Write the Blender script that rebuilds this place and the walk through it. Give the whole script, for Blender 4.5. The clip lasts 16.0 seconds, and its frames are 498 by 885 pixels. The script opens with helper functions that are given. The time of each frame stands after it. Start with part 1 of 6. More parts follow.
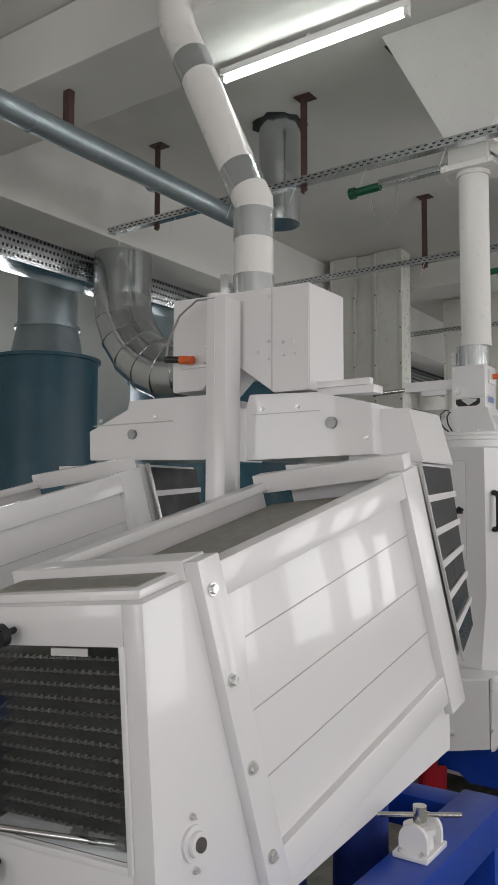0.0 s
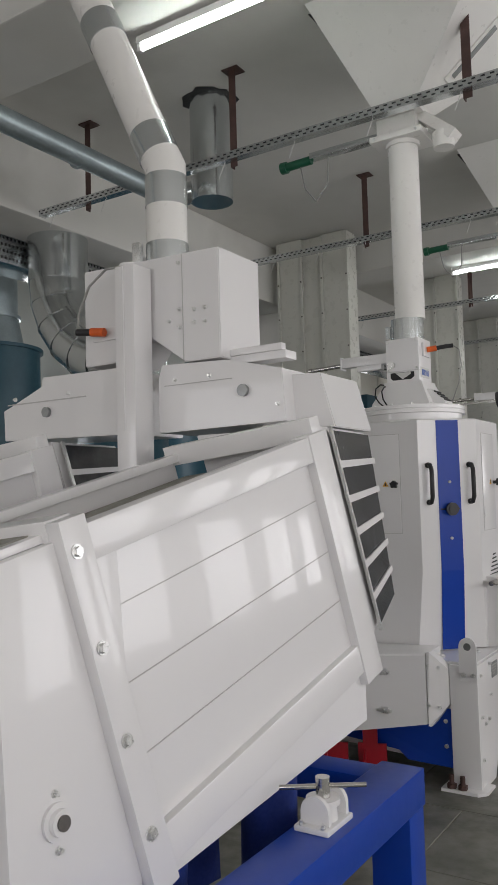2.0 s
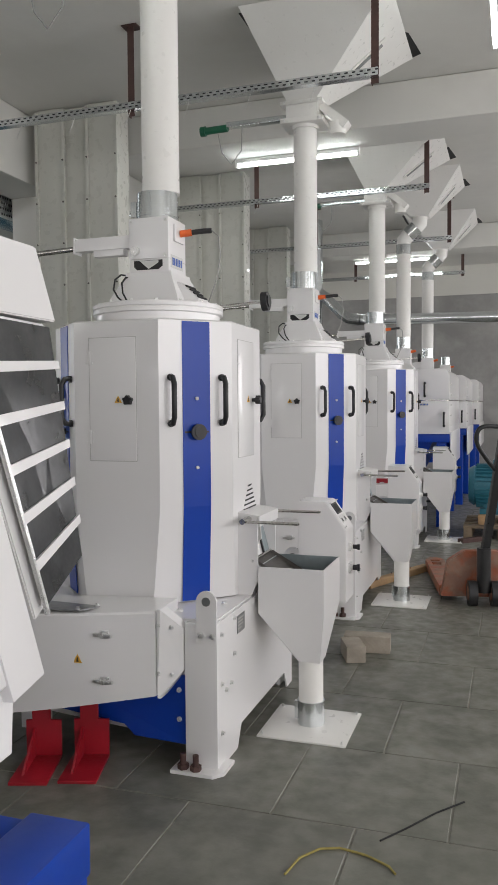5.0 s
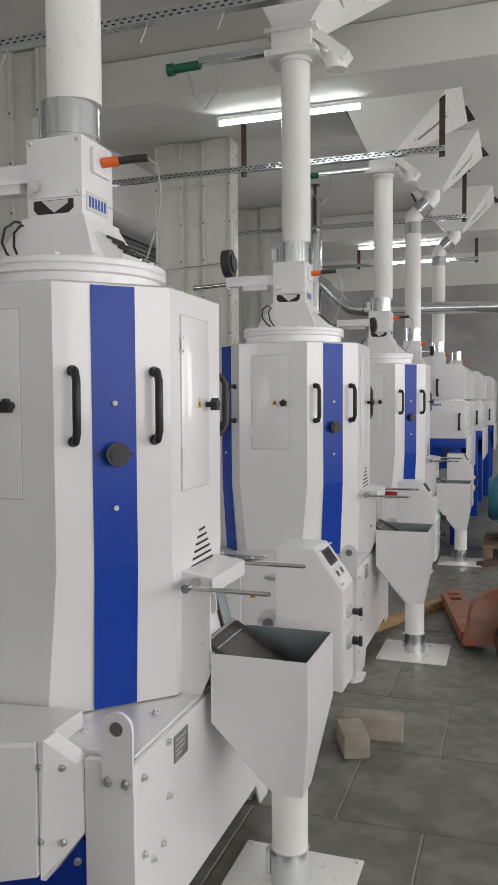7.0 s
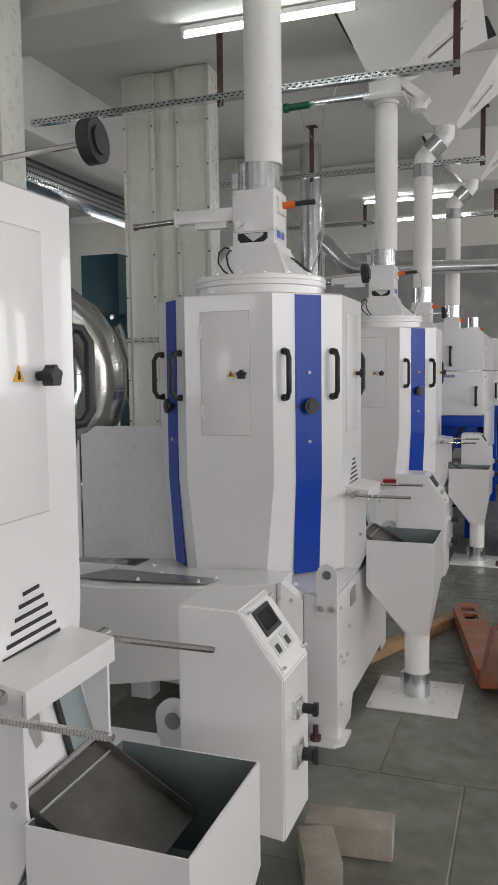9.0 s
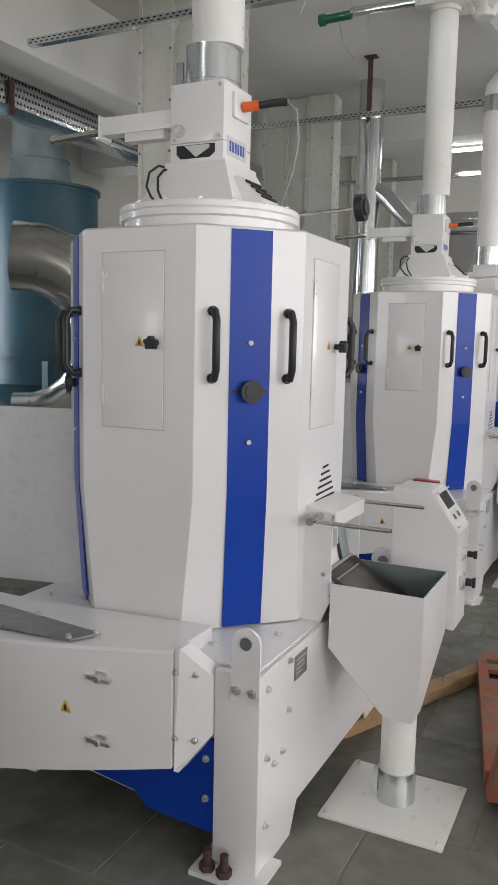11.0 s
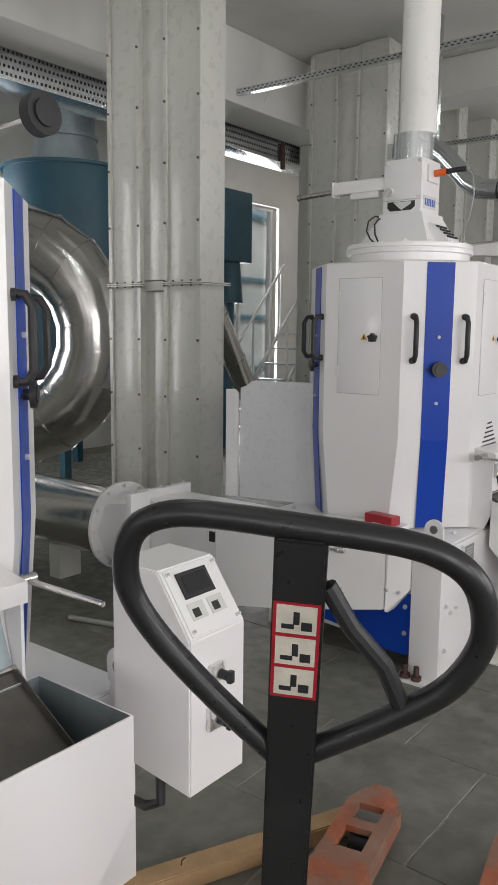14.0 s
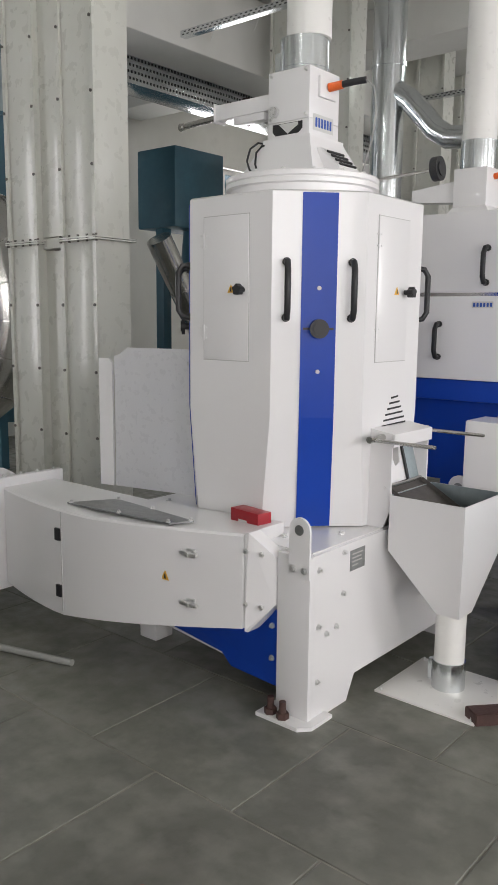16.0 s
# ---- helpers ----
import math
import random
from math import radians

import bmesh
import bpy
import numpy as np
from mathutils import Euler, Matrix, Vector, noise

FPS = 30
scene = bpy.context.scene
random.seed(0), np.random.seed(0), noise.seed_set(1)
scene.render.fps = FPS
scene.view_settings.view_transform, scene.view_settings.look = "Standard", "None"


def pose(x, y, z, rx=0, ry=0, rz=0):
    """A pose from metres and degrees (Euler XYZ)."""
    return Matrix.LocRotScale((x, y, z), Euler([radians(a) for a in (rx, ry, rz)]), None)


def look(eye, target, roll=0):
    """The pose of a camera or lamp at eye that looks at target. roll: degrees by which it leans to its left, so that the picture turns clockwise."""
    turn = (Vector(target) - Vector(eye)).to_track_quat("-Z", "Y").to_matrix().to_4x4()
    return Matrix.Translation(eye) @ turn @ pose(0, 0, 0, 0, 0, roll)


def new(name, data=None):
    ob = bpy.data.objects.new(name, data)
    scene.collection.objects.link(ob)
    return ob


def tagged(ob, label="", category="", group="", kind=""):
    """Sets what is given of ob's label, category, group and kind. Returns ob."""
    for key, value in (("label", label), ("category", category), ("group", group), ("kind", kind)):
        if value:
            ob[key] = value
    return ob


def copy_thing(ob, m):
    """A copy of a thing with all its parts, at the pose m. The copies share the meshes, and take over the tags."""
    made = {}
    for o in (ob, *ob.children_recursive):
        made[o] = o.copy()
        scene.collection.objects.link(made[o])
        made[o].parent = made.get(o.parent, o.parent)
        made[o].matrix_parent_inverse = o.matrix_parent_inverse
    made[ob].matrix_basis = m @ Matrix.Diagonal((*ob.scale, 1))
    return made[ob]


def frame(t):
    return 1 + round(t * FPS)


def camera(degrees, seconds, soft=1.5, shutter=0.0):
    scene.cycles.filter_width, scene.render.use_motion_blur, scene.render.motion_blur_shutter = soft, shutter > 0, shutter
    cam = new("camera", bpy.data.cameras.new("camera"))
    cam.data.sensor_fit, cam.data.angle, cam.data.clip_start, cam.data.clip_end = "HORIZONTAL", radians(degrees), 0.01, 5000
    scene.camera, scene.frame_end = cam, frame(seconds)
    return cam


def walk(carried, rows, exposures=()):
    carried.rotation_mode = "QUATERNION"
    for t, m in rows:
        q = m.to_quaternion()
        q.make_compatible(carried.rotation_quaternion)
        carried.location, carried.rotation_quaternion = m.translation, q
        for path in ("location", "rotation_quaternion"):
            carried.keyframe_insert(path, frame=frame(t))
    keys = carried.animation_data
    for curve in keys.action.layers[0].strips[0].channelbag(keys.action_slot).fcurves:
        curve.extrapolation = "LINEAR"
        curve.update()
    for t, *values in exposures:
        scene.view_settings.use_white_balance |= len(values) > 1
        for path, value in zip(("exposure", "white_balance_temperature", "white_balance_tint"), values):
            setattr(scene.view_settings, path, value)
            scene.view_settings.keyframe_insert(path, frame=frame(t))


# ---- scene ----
cam = camera(34.87, 16.0, soft=1.1)

def eye_pose(x, y, z, yaw, pitch, roll):
    """Camera pose: yaw to the left of +y, pitch up, roll to its left, in degrees."""
    return Matrix.Translation((x, y, z)) @ Euler((0, 0, radians(yaw))).to_matrix().to_4x4() @ pose(0, 0, 0, 90 + pitch) @ pose(0, 0, 0, 0, 0, roll)


PATH = [
    (0.0, 1.589, -4.639, 1.539, 34.84, 4.04, 0.17),
    (0.5, 1.620, -4.602, 1.493, 35.38, 3.07, 0.27),
    (1.0, 1.682, -4.488, 1.469, 35.53, 2.92, 0.11),
    (1.5, 1.710, -4.414, 1.446, 35.67, 3.56, -0.41),
    (2.0, 1.704, -4.429, 1.450, 32.67, 3.70, -1.58),
    (2.5, 1.715, -4.400, 1.435, 27.84, 1.83, -1.67),
    (3.0, 1.787, -4.335, 1.435, 23.21, -0.52, -1.10),
    (3.5, 1.746, -4.189, 1.429, 20.10, -1.72, -0.48),
    (4.0, 1.627, -4.005, 1.448, 18.78, -2.29, 0.05),
    (4.5, 1.607, -3.758, 1.440, 18.51, -2.77, -0.19),
    (5.0, 1.611, -3.475, 1.454, 18.48, -2.70, -0.43),
    (7.5, 1.335, -2.058, 1.486, 18.87, -3.16, -0.21),
    (8.0, 1.305, -1.801, 1.478, 19.48, -3.76, -0.24),
    (8.5, 1.341, -1.483, 1.476, 20.61, -4.35, -1.21),
    (9.0, 1.319, -1.197, 1.475, 19.81, -4.85, -0.68),
    (11.5, 1.573, 0.243, 1.490, 29.15, -7.28, 1.33),
    (12.0, 1.714, 0.511, 1.524, 32.06, -6.43, 1.63),
    (12.5, 1.747, 0.766, 1.519, 33.26, -6.80, 2.67),
    (13.0, 1.786, 1.010, 1.532, 35.90, -7.99, 3.09),
    (13.5, 1.938, 1.302, 1.540, 38.40, -8.23, 1.65),
    (14.0, 2.016, 1.555, 1.496, 37.84, -7.91, 0.65),
    (14.5, 2.037, 1.740, 1.518, 34.84, -10.43, 0.00),
    (15.0, 2.096, 2.013, 1.445, 33.75, -12.08, -0.07),
    (15.5, 2.162, 2.262, 1.438, 35.26, -12.04, 0.23),
    (16.0, 2.150, 2.539, 1.379, 40.10, -8.97, 0.56),
]
walk(cam, [(t, eye_pose(*row)) for t, *row in PATH],
     exposures=[(0.0, -0.36), (1.5, -0.4), (2.5, -0.42), (3.5, -0.15), (5.0, 0.04), (8.0, -0.1), (9.0, -0.15), (11.5, 0.1), (12.5, 0.02), (13.5, 0.06), (14.0, 0.12), (15.0, 0.3), (15.5, 0.34), (16.0, 0.3)])

# ---- light ----
world = bpy.data.worlds.new("sky")
scene.world = world
world.use_nodes = True
wn = world.node_tree
sky = wn.nodes.new("ShaderNodeTexSky")
sky.sky_type, sky.sun_disc = "NISHITA", False
sky.dust_density, sky.ozone_density = 7.0, 0.3
sky.sun_elevation, sky.sun_rotation = radians(50), radians(120)
wn.links.new(sky.outputs[0], wn.nodes["Background"].inputs[0])
wn.nodes["Background"].inputs[1].default_value = 0.12
sun = new("sun", bpy.data.lights.new("sun", "SUN"))
sun.data.energy, sun.data.angle, sun.data.color = 1.2, radians(12), (1, 0.96, 0.9)
sun.matrix_world = look((9, 5, 14), (0, 0, 0))
CEIL = 4.2
WX, EX, SY, NY = -5.8, 6.4, -9.0, 13.0   # inner faces of the hall's walls
# window openings: centre along the wall, width, sill, head
EAST_WINDOWS = [(-6.6, 2.0, 1.0, 3.3), (-3.2, 2.0, 1.0, 3.3), (0.2, 2.0, 1.0, 3.3), (3.6, 2.0, 1.0, 3.3), (7.0, 2.0, 1.0, 3.3), (10.4, 2.0, 1.0, 3.3)]
SOUTH_WINDOWS = [(-4.5, 1.8, 1.0, 3.0), (0.0, 1.8, 1.0, 3.0), (4.2, 1.8, 1.0, 3.0)]
WEST_WINDOWS = [(1.5, 1.5, 0.9, 3.0), (5.5, 1.5, 0.9, 3.0), (11.5, 1.7, 0.3, 3.5)]


def window_lamp(centre, size, target, watts):
    data = bpy.data.lights.new("window_light", "AREA")
    data.shape, data.size, data.size_y, data.energy, data.color = "RECTANGLE", size[0], size[1], watts, (0.985, 0.96, 0.985)
    ob = new("window_light", data)
    ob.matrix_world = look(centre, target)
    return ob


for c, w, lo, hi in EAST_WINDOWS:
    window_lamp((EX + 0.05, c, (lo + hi) / 2), (w, hi - lo), (0, c, (lo + hi) / 2), 76)
for c, w, lo, hi in SOUTH_WINDOWS:
    window_lamp((c, SY - 0.05, (lo + hi) / 2), (w, hi - lo), (c, 0, (lo + hi) / 2), 54)
for c, w, lo, hi in WEST_WINDOWS:
    window_lamp((WX - 0.05, c, (lo + hi) / 2), (w, hi - lo), (0, c, (lo + hi) / 2), 70)


# ---- materials ----
def material(name, colour, rough=0.5, metal=0.0, var=0.08, scale=6.0, bump=0.0, bump_scale=60.0, coat=0.0, stain=None, stain_scale=2.0, stain_at=0.62, rand=0.0, emit=0.0, rough_var=0.06, dust=None, world_space=False, spec=0.5):
    """A procedural surface: two scales of tone, grain relief, optional stains and piece-to-piece change."""
    m = bpy.data.materials.new(name)
    m.use_nodes = True
    n, l = m.node_tree.nodes, m.node_tree.links
    b = n["Principled BSDF"]
    b.inputs["Metallic"].default_value = metal
    b.inputs["Coat Weight"].default_value = coat
    b.inputs["Specular IOR Level"].default_value = spec
    place = n.new("ShaderNodeNewGeometry").outputs["Position"] if world_space else n.new("ShaderNodeTexCoord").outputs["Object"]

    def tex(s, detail=4):
        t = n.new("ShaderNodeTexNoise")
        t.inputs["Scale"].default_value, t.inputs["Detail"].default_value = s, detail
        l.new(place, t.inputs["Vector"])
        return t

    def mix(kind, fac, a, c):
        x = n.new("ShaderNodeMix")
        x.data_type, x.blend_type = "RGBA", kind
        for sock, v in ((x.inputs[0], fac), (x.inputs[6], a), (x.inputs[7], c)):
            if isinstance(v, (int, float)):
                sock.default_value = v
            elif isinstance(v, tuple):
                sock.default_value = (*v, 1)
            else:
                l.new(v, sock)
        return x.outputs[2]

    def ramp(src, lo, hi, a=0.0, c=1.0):
        r = n.new("ShaderNodeMapRange")
        r.inputs[1].default_value, r.inputs[2].default_value, r.inputs[3].default_value, r.inputs[4].default_value = lo, hi, a, c
        l.new(src, r.inputs[0])
        return r.outputs[0]

    big, fine = tex(scale), tex(scale * 9)
    dark = tuple(v * (1 - var) for v in colour)
    lite = tuple(min(1, v * (1 + var)) for v in colour)
    col = mix("MIX", ramp(big.outputs[0], 0.3, 0.7), dark, lite)
    col = mix("MIX", ramp(fine.outputs[0], 0.35, 0.75, 0, 0.4), col, dark)
    if stain:
        col = mix("MIX", ramp(tex(stain_scale, 6).outputs[0], stain_at, stain_at + 0.12, 0, 0.75), col, stain)
    if dust:
        col = mix("MIX", ramp(tex(7.0, 9).outputs[0], 0.47, 0.64, 0, 0.55), col, dust)
    if rand:
        oi = n.new("ShaderNodeObjectInfo")
        col = mix("MULTIPLY", 1.0, col, mix("MIX", oi.outputs["Random"], (1 - rand, 1 - rand, 1 - rand), (1, 1, 1)))
    l.new(col, b.inputs["Base Color"])
    l.new(ramp(fine.outputs[0], 0.3, 0.7, max(0.02, rough - rough_var), min(1, rough + rough_var)), b.inputs["Roughness"])
    if bump:
        bp = n.new("ShaderNodeBump")
        bp.inputs["Strength"].default_value, bp.inputs["Distance"].default_value = bump, 0.004
        l.new(tex(bump_scale).outputs[0], bp.inputs["Height"])
        l.new(bp.outputs[0], b.inputs["Normal"])
    if emit:
        b.inputs["Emission Color"].default_value, b.inputs["Emission Strength"].default_value = (*colour, 1), emit
    return m


WHITE = material("white_powder_coat", (0.79, 0.78, 0.78), 0.3, var=0.002, scale=1.2, coat=0.45, rough_var=0.005)
SEAM = material("shadowed_joint", (0.52, 0.51, 0.5), 0.6, var=0.05)
PIPE_WHITE = material("white_pipe_paint", (0.80, 0.79, 0.76), 0.32, var=0.03, scale=2.5, bump=0.05, bump_scale=120, coat=0.2)
ELEV = material("cream_sheet_paint", (0.65, 0.65, 0.595), 0.3, var=0.04, scale=1.6, bump=0.05, bump_scale=5, coat=0.2, stain=(0.62, 0.61, 0.55), stain_scale=1.5)
BLUE = material("blue_gloss_paint", (0.006, 0.05, 0.37), 0.3, var=0.05, scale=4, rough_var=0.02, spec=0.28)
TEAL = material("teal_machine_paint", (0.03, 0.10, 0.14), 0.42, var=0.15, scale=2, bump=0.08, bump_scale=80, stain=(0.06, 0.13, 0.16), stain_scale=3)
MOTOR = material("motor_teal_enamel", (0.03, 0.16, 0.22), 0.4, var=0.1, scale=6, bump=0.08)
GALV = material("galvanised_sheet", (0.66, 0.69, 0.70), 0.2, 0.95, var=0.06, scale=2.5, bump=0.03, bump_scale=12, rough_var=0.05)
DUCT = material("dull_galvanised_duct", (0.36, 0.42, 0.44), 0.42, 0.75, var=0.14, scale=5, bump=0.06, bump_scale=30)
STEEL = material("stainless_steel", (0.62, 0.61, 0.59), 0.2, 1.0, var=0.07, scale=4, bump=0.04, bump_scale=30)
CHROME = material("bright_bolt_steel", (0.78, 0.78, 0.77), 0.3, 0.9, var=0.08, scale=40)
DARKSTEEL = material("dark_chute_steel", (0.16, 0.15, 0.14), 0.4, 0.8, var=0.2, scale=12, bump=0.1)
BLACK = material("black_plastic", (0.018, 0.018, 0.02), 0.45, var=0.2, scale=20, bump=0.08)
BLACKPAINT = material("worn_black_enamel", (0.014, 0.014, 0.015), 0.33, var=0.25, scale=9, bump=0.12, bump_scale=50, stain=(0.09, 0.05, 0.03), stain_scale=9, stain_at=0.68)
ORANGE = material("orange_plastic", (0.75, 0.13, 0.02), 0.4, var=0.1, scale=20)
RUST = material("brown_primer_steel", (0.075, 0.038, 0.032), 0.6, var=0.25, scale=12, bump=0.2)
RED = material("red_enamel", (0.34, 0.011, 0.022), 0.35, var=0.12, scale=8, bump=0.08)
GREEN = material("green_cylinder_paint", (0.01, 0.11, 0.055), 0.4, var=0.15, scale=15)
CONCRETE = material("painted_ceiling", (0.68, 0.675, 0.64), 0.85, var=0.05, scale=0.8, bump=0.25, bump_scale=14, stain=(0.59, 0.58, 0.54), stain_scale=0.7, stain_at=0.6)
WALLPAINT = material("cream_wall_paint", (0.72, 0.71, 0.66), 0.8, var=0.05, scale=0.9, bump=0.25, bump_scale=20, stain=(0.52, 0.51, 0.46), stain_scale=0.8, stain_at=0.62)
CEMENT = material("bare_cement_plaster", (0.35, 0.345, 0.335), 0.9, var=0.18, scale=1.3, bump=0.5, bump_scale=25, stain=(0.44, 0.43, 0.42), stain_scale=1.2, stain_at=0.55)
TILE = material("grey_stone_floor_tile", (0.158, 0.158, 0.132), 0.42, var=0.3, scale=1.7, bump=0.18, bump_scale=60, stain=(0.225, 0.22, 0.19), stain_scale=2.3, stain_at=0.54, rand=0.16, rough_var=0.14, dust=(0.25, 0.248, 0.215), world_space=True)
GROUT = material("pale_grout", (0.235, 0.225, 0.195), 0.9, var=0.35, scale=5, bump=0.4)
WOOD = material("pale_timber", (0.42, 0.27, 0.14), 0.7, var=0.22, scale=7, bump=0.3, bump_scale=35, stain=(0.25, 0.15, 0.08), stain_scale=5)
OLDWOOD = material("grey_old_timber", (0.2, 0.15, 0.1), 0.8, var=0.25, scale=7, bump=0.4, bump_scale=35)
FORK = material("worn_orange_steel", (0.34, 0.1, 0.045), 0.55, var=0.3, scale=6, bump=0.3, stain=(0.2, 0.125, 0.09), stain_scale=8, stain_at=0.45, dust=(0.3, 0.22, 0.17))
BRICKMAT = material("grey_cement_block", (0.34, 0.30, 0.25), 0.9, var=0.2, scale=9, bump=0.8, bump_scale=45)
PLASTIC = material("cloudy_plastic_sheet", (0.66, 0.66, 0.68), 0.3, var=0.04, scale=4, coat=0.1)
LABEL = material("pale_label", (0.62, 0.62, 0.6), 0.5, var=0.05)
LABELBLUE = material("blue_print", (0.03, 0.1, 0.4), 0.5, var=0.05)
YELLOW = material("warning_yellow", (0.75, 0.42, 0.05), 0.5, var=0.06)
PLATEGREY = material("etched_nameplate", (0.30, 0.31, 0.31), 0.35, 0.7, var=0.15, scale=30)
SCREENGLASS = material("black_display_glass", (0.012, 0.014, 0.016), 0.12, var=0.1)
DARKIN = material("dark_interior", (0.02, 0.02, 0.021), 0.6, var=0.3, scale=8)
MESHGREY = material("steel_mesh_tray", (0.085, 0.083, 0.078), 0.45, 0.5, var=0.25, scale=40, bump=0.5, bump_scale=180)
ACRYLIC = material("tinted_acrylic", (0.05, 0.052, 0.055), 0.14, var=0.4, scale=9, bump=0.1, bump_scale=14)
SCREENMAT = material("sorting_deck_screen", (0.30, 0.29, 0.255), 0.55, 0.3, var=0.12, scale=20, bump=0.4, bump_scale=300)
CLOTHBLUE = material("blue_sleeve_cloth", (0.012, 0.035, 0.22), 0.85, var=0.2, scale=12, bump=0.5, bump_scale=18)
SACK = material("woven_sack", (0.55, 0.52, 0.44), 0.8, var=0.15, scale=18, bump=0.5, bump_scale=60)
SACKBLUE = material("printed_sack_blue", (0.04, 0.2, 0.33), 0.7, var=0.2, scale=12, bump=0.4, bump_scale=40)
CABLE = material("grey_cable", (0.35, 0.35, 0.33), 0.5, var=0.1)
TWINE = material("yellow_twine", (0.33, 0.27, 0.08), 0.8, var=0.2, scale=40)
TUBE = material("lit_fluorescent_tube", (0.93, 1.0, 0.97), 0.4, var=0.0, emit=28)
GLASS = material("window_glass", (0.9, 0.95, 0.95), 0.05)
GLASS.node_tree.nodes["Principled BSDF"].inputs["Transmission Weight"].default_value = 1.0
OUTSIDE = material("weathered_grey_sheet", (0.36, 0.40, 0.41), 0.6, var=0.15, scale=3)
GROUND = material("outside_ground", (0.28, 0.26, 0.22), 0.95, var=0.2, scale=0.5, bump=0.3)


# ---- mesh helpers ----
def box(bm, lo, hi, bevel=0.0, m=None):
    lo, hi = Vector(lo), Vector(hi)
    made = bmesh.ops.create_cube(bm, size=1, matrix=Matrix.Translation((lo + hi) / 2) @ Matrix.Diagonal((*(hi - lo), 1)))["verts"]
    if bevel:
        edges = list({e for v in made for e in v.link_edges})
        made = list({v for f in bmesh.ops.bevel(bm, geom=edges, offset=bevel, segments=2, affect="EDGES", profile=0.6)["faces"] for v in f.verts} | {v for v in made if v.is_valid})
    if m is not None:
        bmesh.ops.transform(bm, matrix=m, verts=made)
    return made


def cyl(bm, a, b, r, r2=None, seg=24, caps=True):
    a, b = Vector(a), Vector(b)
    d = b - a
    turn = d.to_track_quat("Z", "Y").to_matrix().to_4x4()
    return bmesh.ops.create_cone(bm, cap_ends=caps, segments=seg, radius1=r, radius2=r if r2 is None else r2, depth=d.length, matrix=Matrix.Translation((a + b) / 2) @ turn)["verts"]


def prism(bm, outline, move, bevel=0.0):
    """A closed outline of 3D points pushed along move."""
    base = [bm.verts.new(p) for p in outline]
    top = [bm.verts.new(Vector(p) + Vector(move)) for p in outline]
    k = len(base)
    faces = [bm.faces.new(base[::-1]), bm.faces.new(top)]
    faces += [bm.faces.new((base[i], base[(i + 1) % k], top[(i + 1) % k], top[i])) for i in range(k)]
    if bevel:
        bmesh.ops.bevel(bm, geom=list({e for f in faces for e in f.edges}), offset=bevel, segments=2, affect="EDGES")
    return base + top


def loft(bm, rings, cap=True):
    """Rings of equal point count joined into one skin."""
    rows = [[bm.verts.new(p) for p in ring] for ring in rings]
    k = len(rows[0])
    for a, b in zip(rows, rows[1:]):
        for i in range(k):
            bm.faces.new((a[i], a[(i + 1) % k], b[(i + 1) % k], b[i]))
    if cap:
        bm.faces.new(rows[0][::-1])
        bm.faces.new(rows[-1])


def tube(bm, pts, r, seg=12, cap=True):
    """A round bar or pipe along a line of points."""
    pts = [Vector(p) for p in pts]
    rings, side = [], None
    for i, p in enumerate(pts):
        d = (pts[min(i + 1, len(pts) - 1)] - pts[max(i - 1, 0)]).normalized()
        side = d.orthogonal().normalized() if side is None else (side - d * side.dot(d)).normalized()
        up = d.cross(side)
        rings.append([p + (side * math.cos(a) + up * math.sin(a)) * r for a in (2 * math.pi * k / seg for k in range(seg))])
    loft(bm, rings, cap)


def arc(centre, r, a0, a1, n, u=(1, 0, 0), v=(0, 0, 1)):
    c, u, v = Vector(centre), Vector(u), Vector(v)
    return [c + u * r * math.cos(radians(a0 + (a1 - a0) * i / n)) + v * r * math.sin(radians(a0 + (a1 - a0) * i / n)) for i in range(n + 1)]


def sheet_mesh(name, bm, mat, smooth=35):
    bmesh.ops.recalc_face_normals(bm, faces=bm.faces)
    me = bpy.data.meshes.new(name)
    bm.to_mesh(me)
    bm.free()
    me.materials.append(mat)
    if smooth:
        me.shade_smooth()
        me.set_sharp_from_angle(angle=radians(smooth))
    return me


def part(name, bm, mat, parent, label=""):
    ob = new(name, sheet_mesh(name, bm, mat))
    ob.parent = parent
    return tagged(ob, label)


def thing(name, label, category, group="", at=(0, 0, 0), kind=""):
    ob = new(name)
    ob.empty_display_size = 0.1
    ob.location = at
    return tagged(ob, label, category, group, kind)


def solid(name, bm, mat, label, category, group="", kind="", at=None):
    ob = new(name, sheet_mesh(name, bm, mat))
    if at:
        ob.location = at
    return tagged(ob, label, category, group, kind)


def bolt(parent, p, d, r=0.011, name="bolt"):
    bm = bmesh.new()
    p, d, r = Vector(p), Vector(d).normalized(), r * 0.82
    cyl(bm, p, p + d * 0.004, r * 1.45, seg=14)
    cyl(bm, p + d * 0.004, p + d * 0.012, r, seg=6)
    return part(name, bm, CHROME, parent)


# ---- hall ----
def wall(name, axis, at, thick, lo, hi, openings, mat, height=CEIL):
    """A wall along x or y with openings cut through it, built from butted blocks."""
    bm = bmesh.new()

    def blk(a, b, z0, z1):
        if b - a > 0.001 and z1 - z0 > 0.001:
            box(bm, (at, a, z0) if axis == "y" else (a, at, z0), (at + thick, b, z1) if axis == "y" else (b, at + thick, z1))

    s = lo
    for c, w, z0, z1 in sorted(openings):
        blk(s, c - w / 2, -0.2, height)
        blk(c - w / 2, c + w / 2, -0.2, z0)
        blk(c - w / 2, c + w / 2, z1, height)
        s = c + w / 2
    blk(s, hi, -0.2, height)
    return tagged(new(name, sheet_mesh(name, bm, mat, 0)), "thick hall wall with painted plaster", "wall", kind="structure")


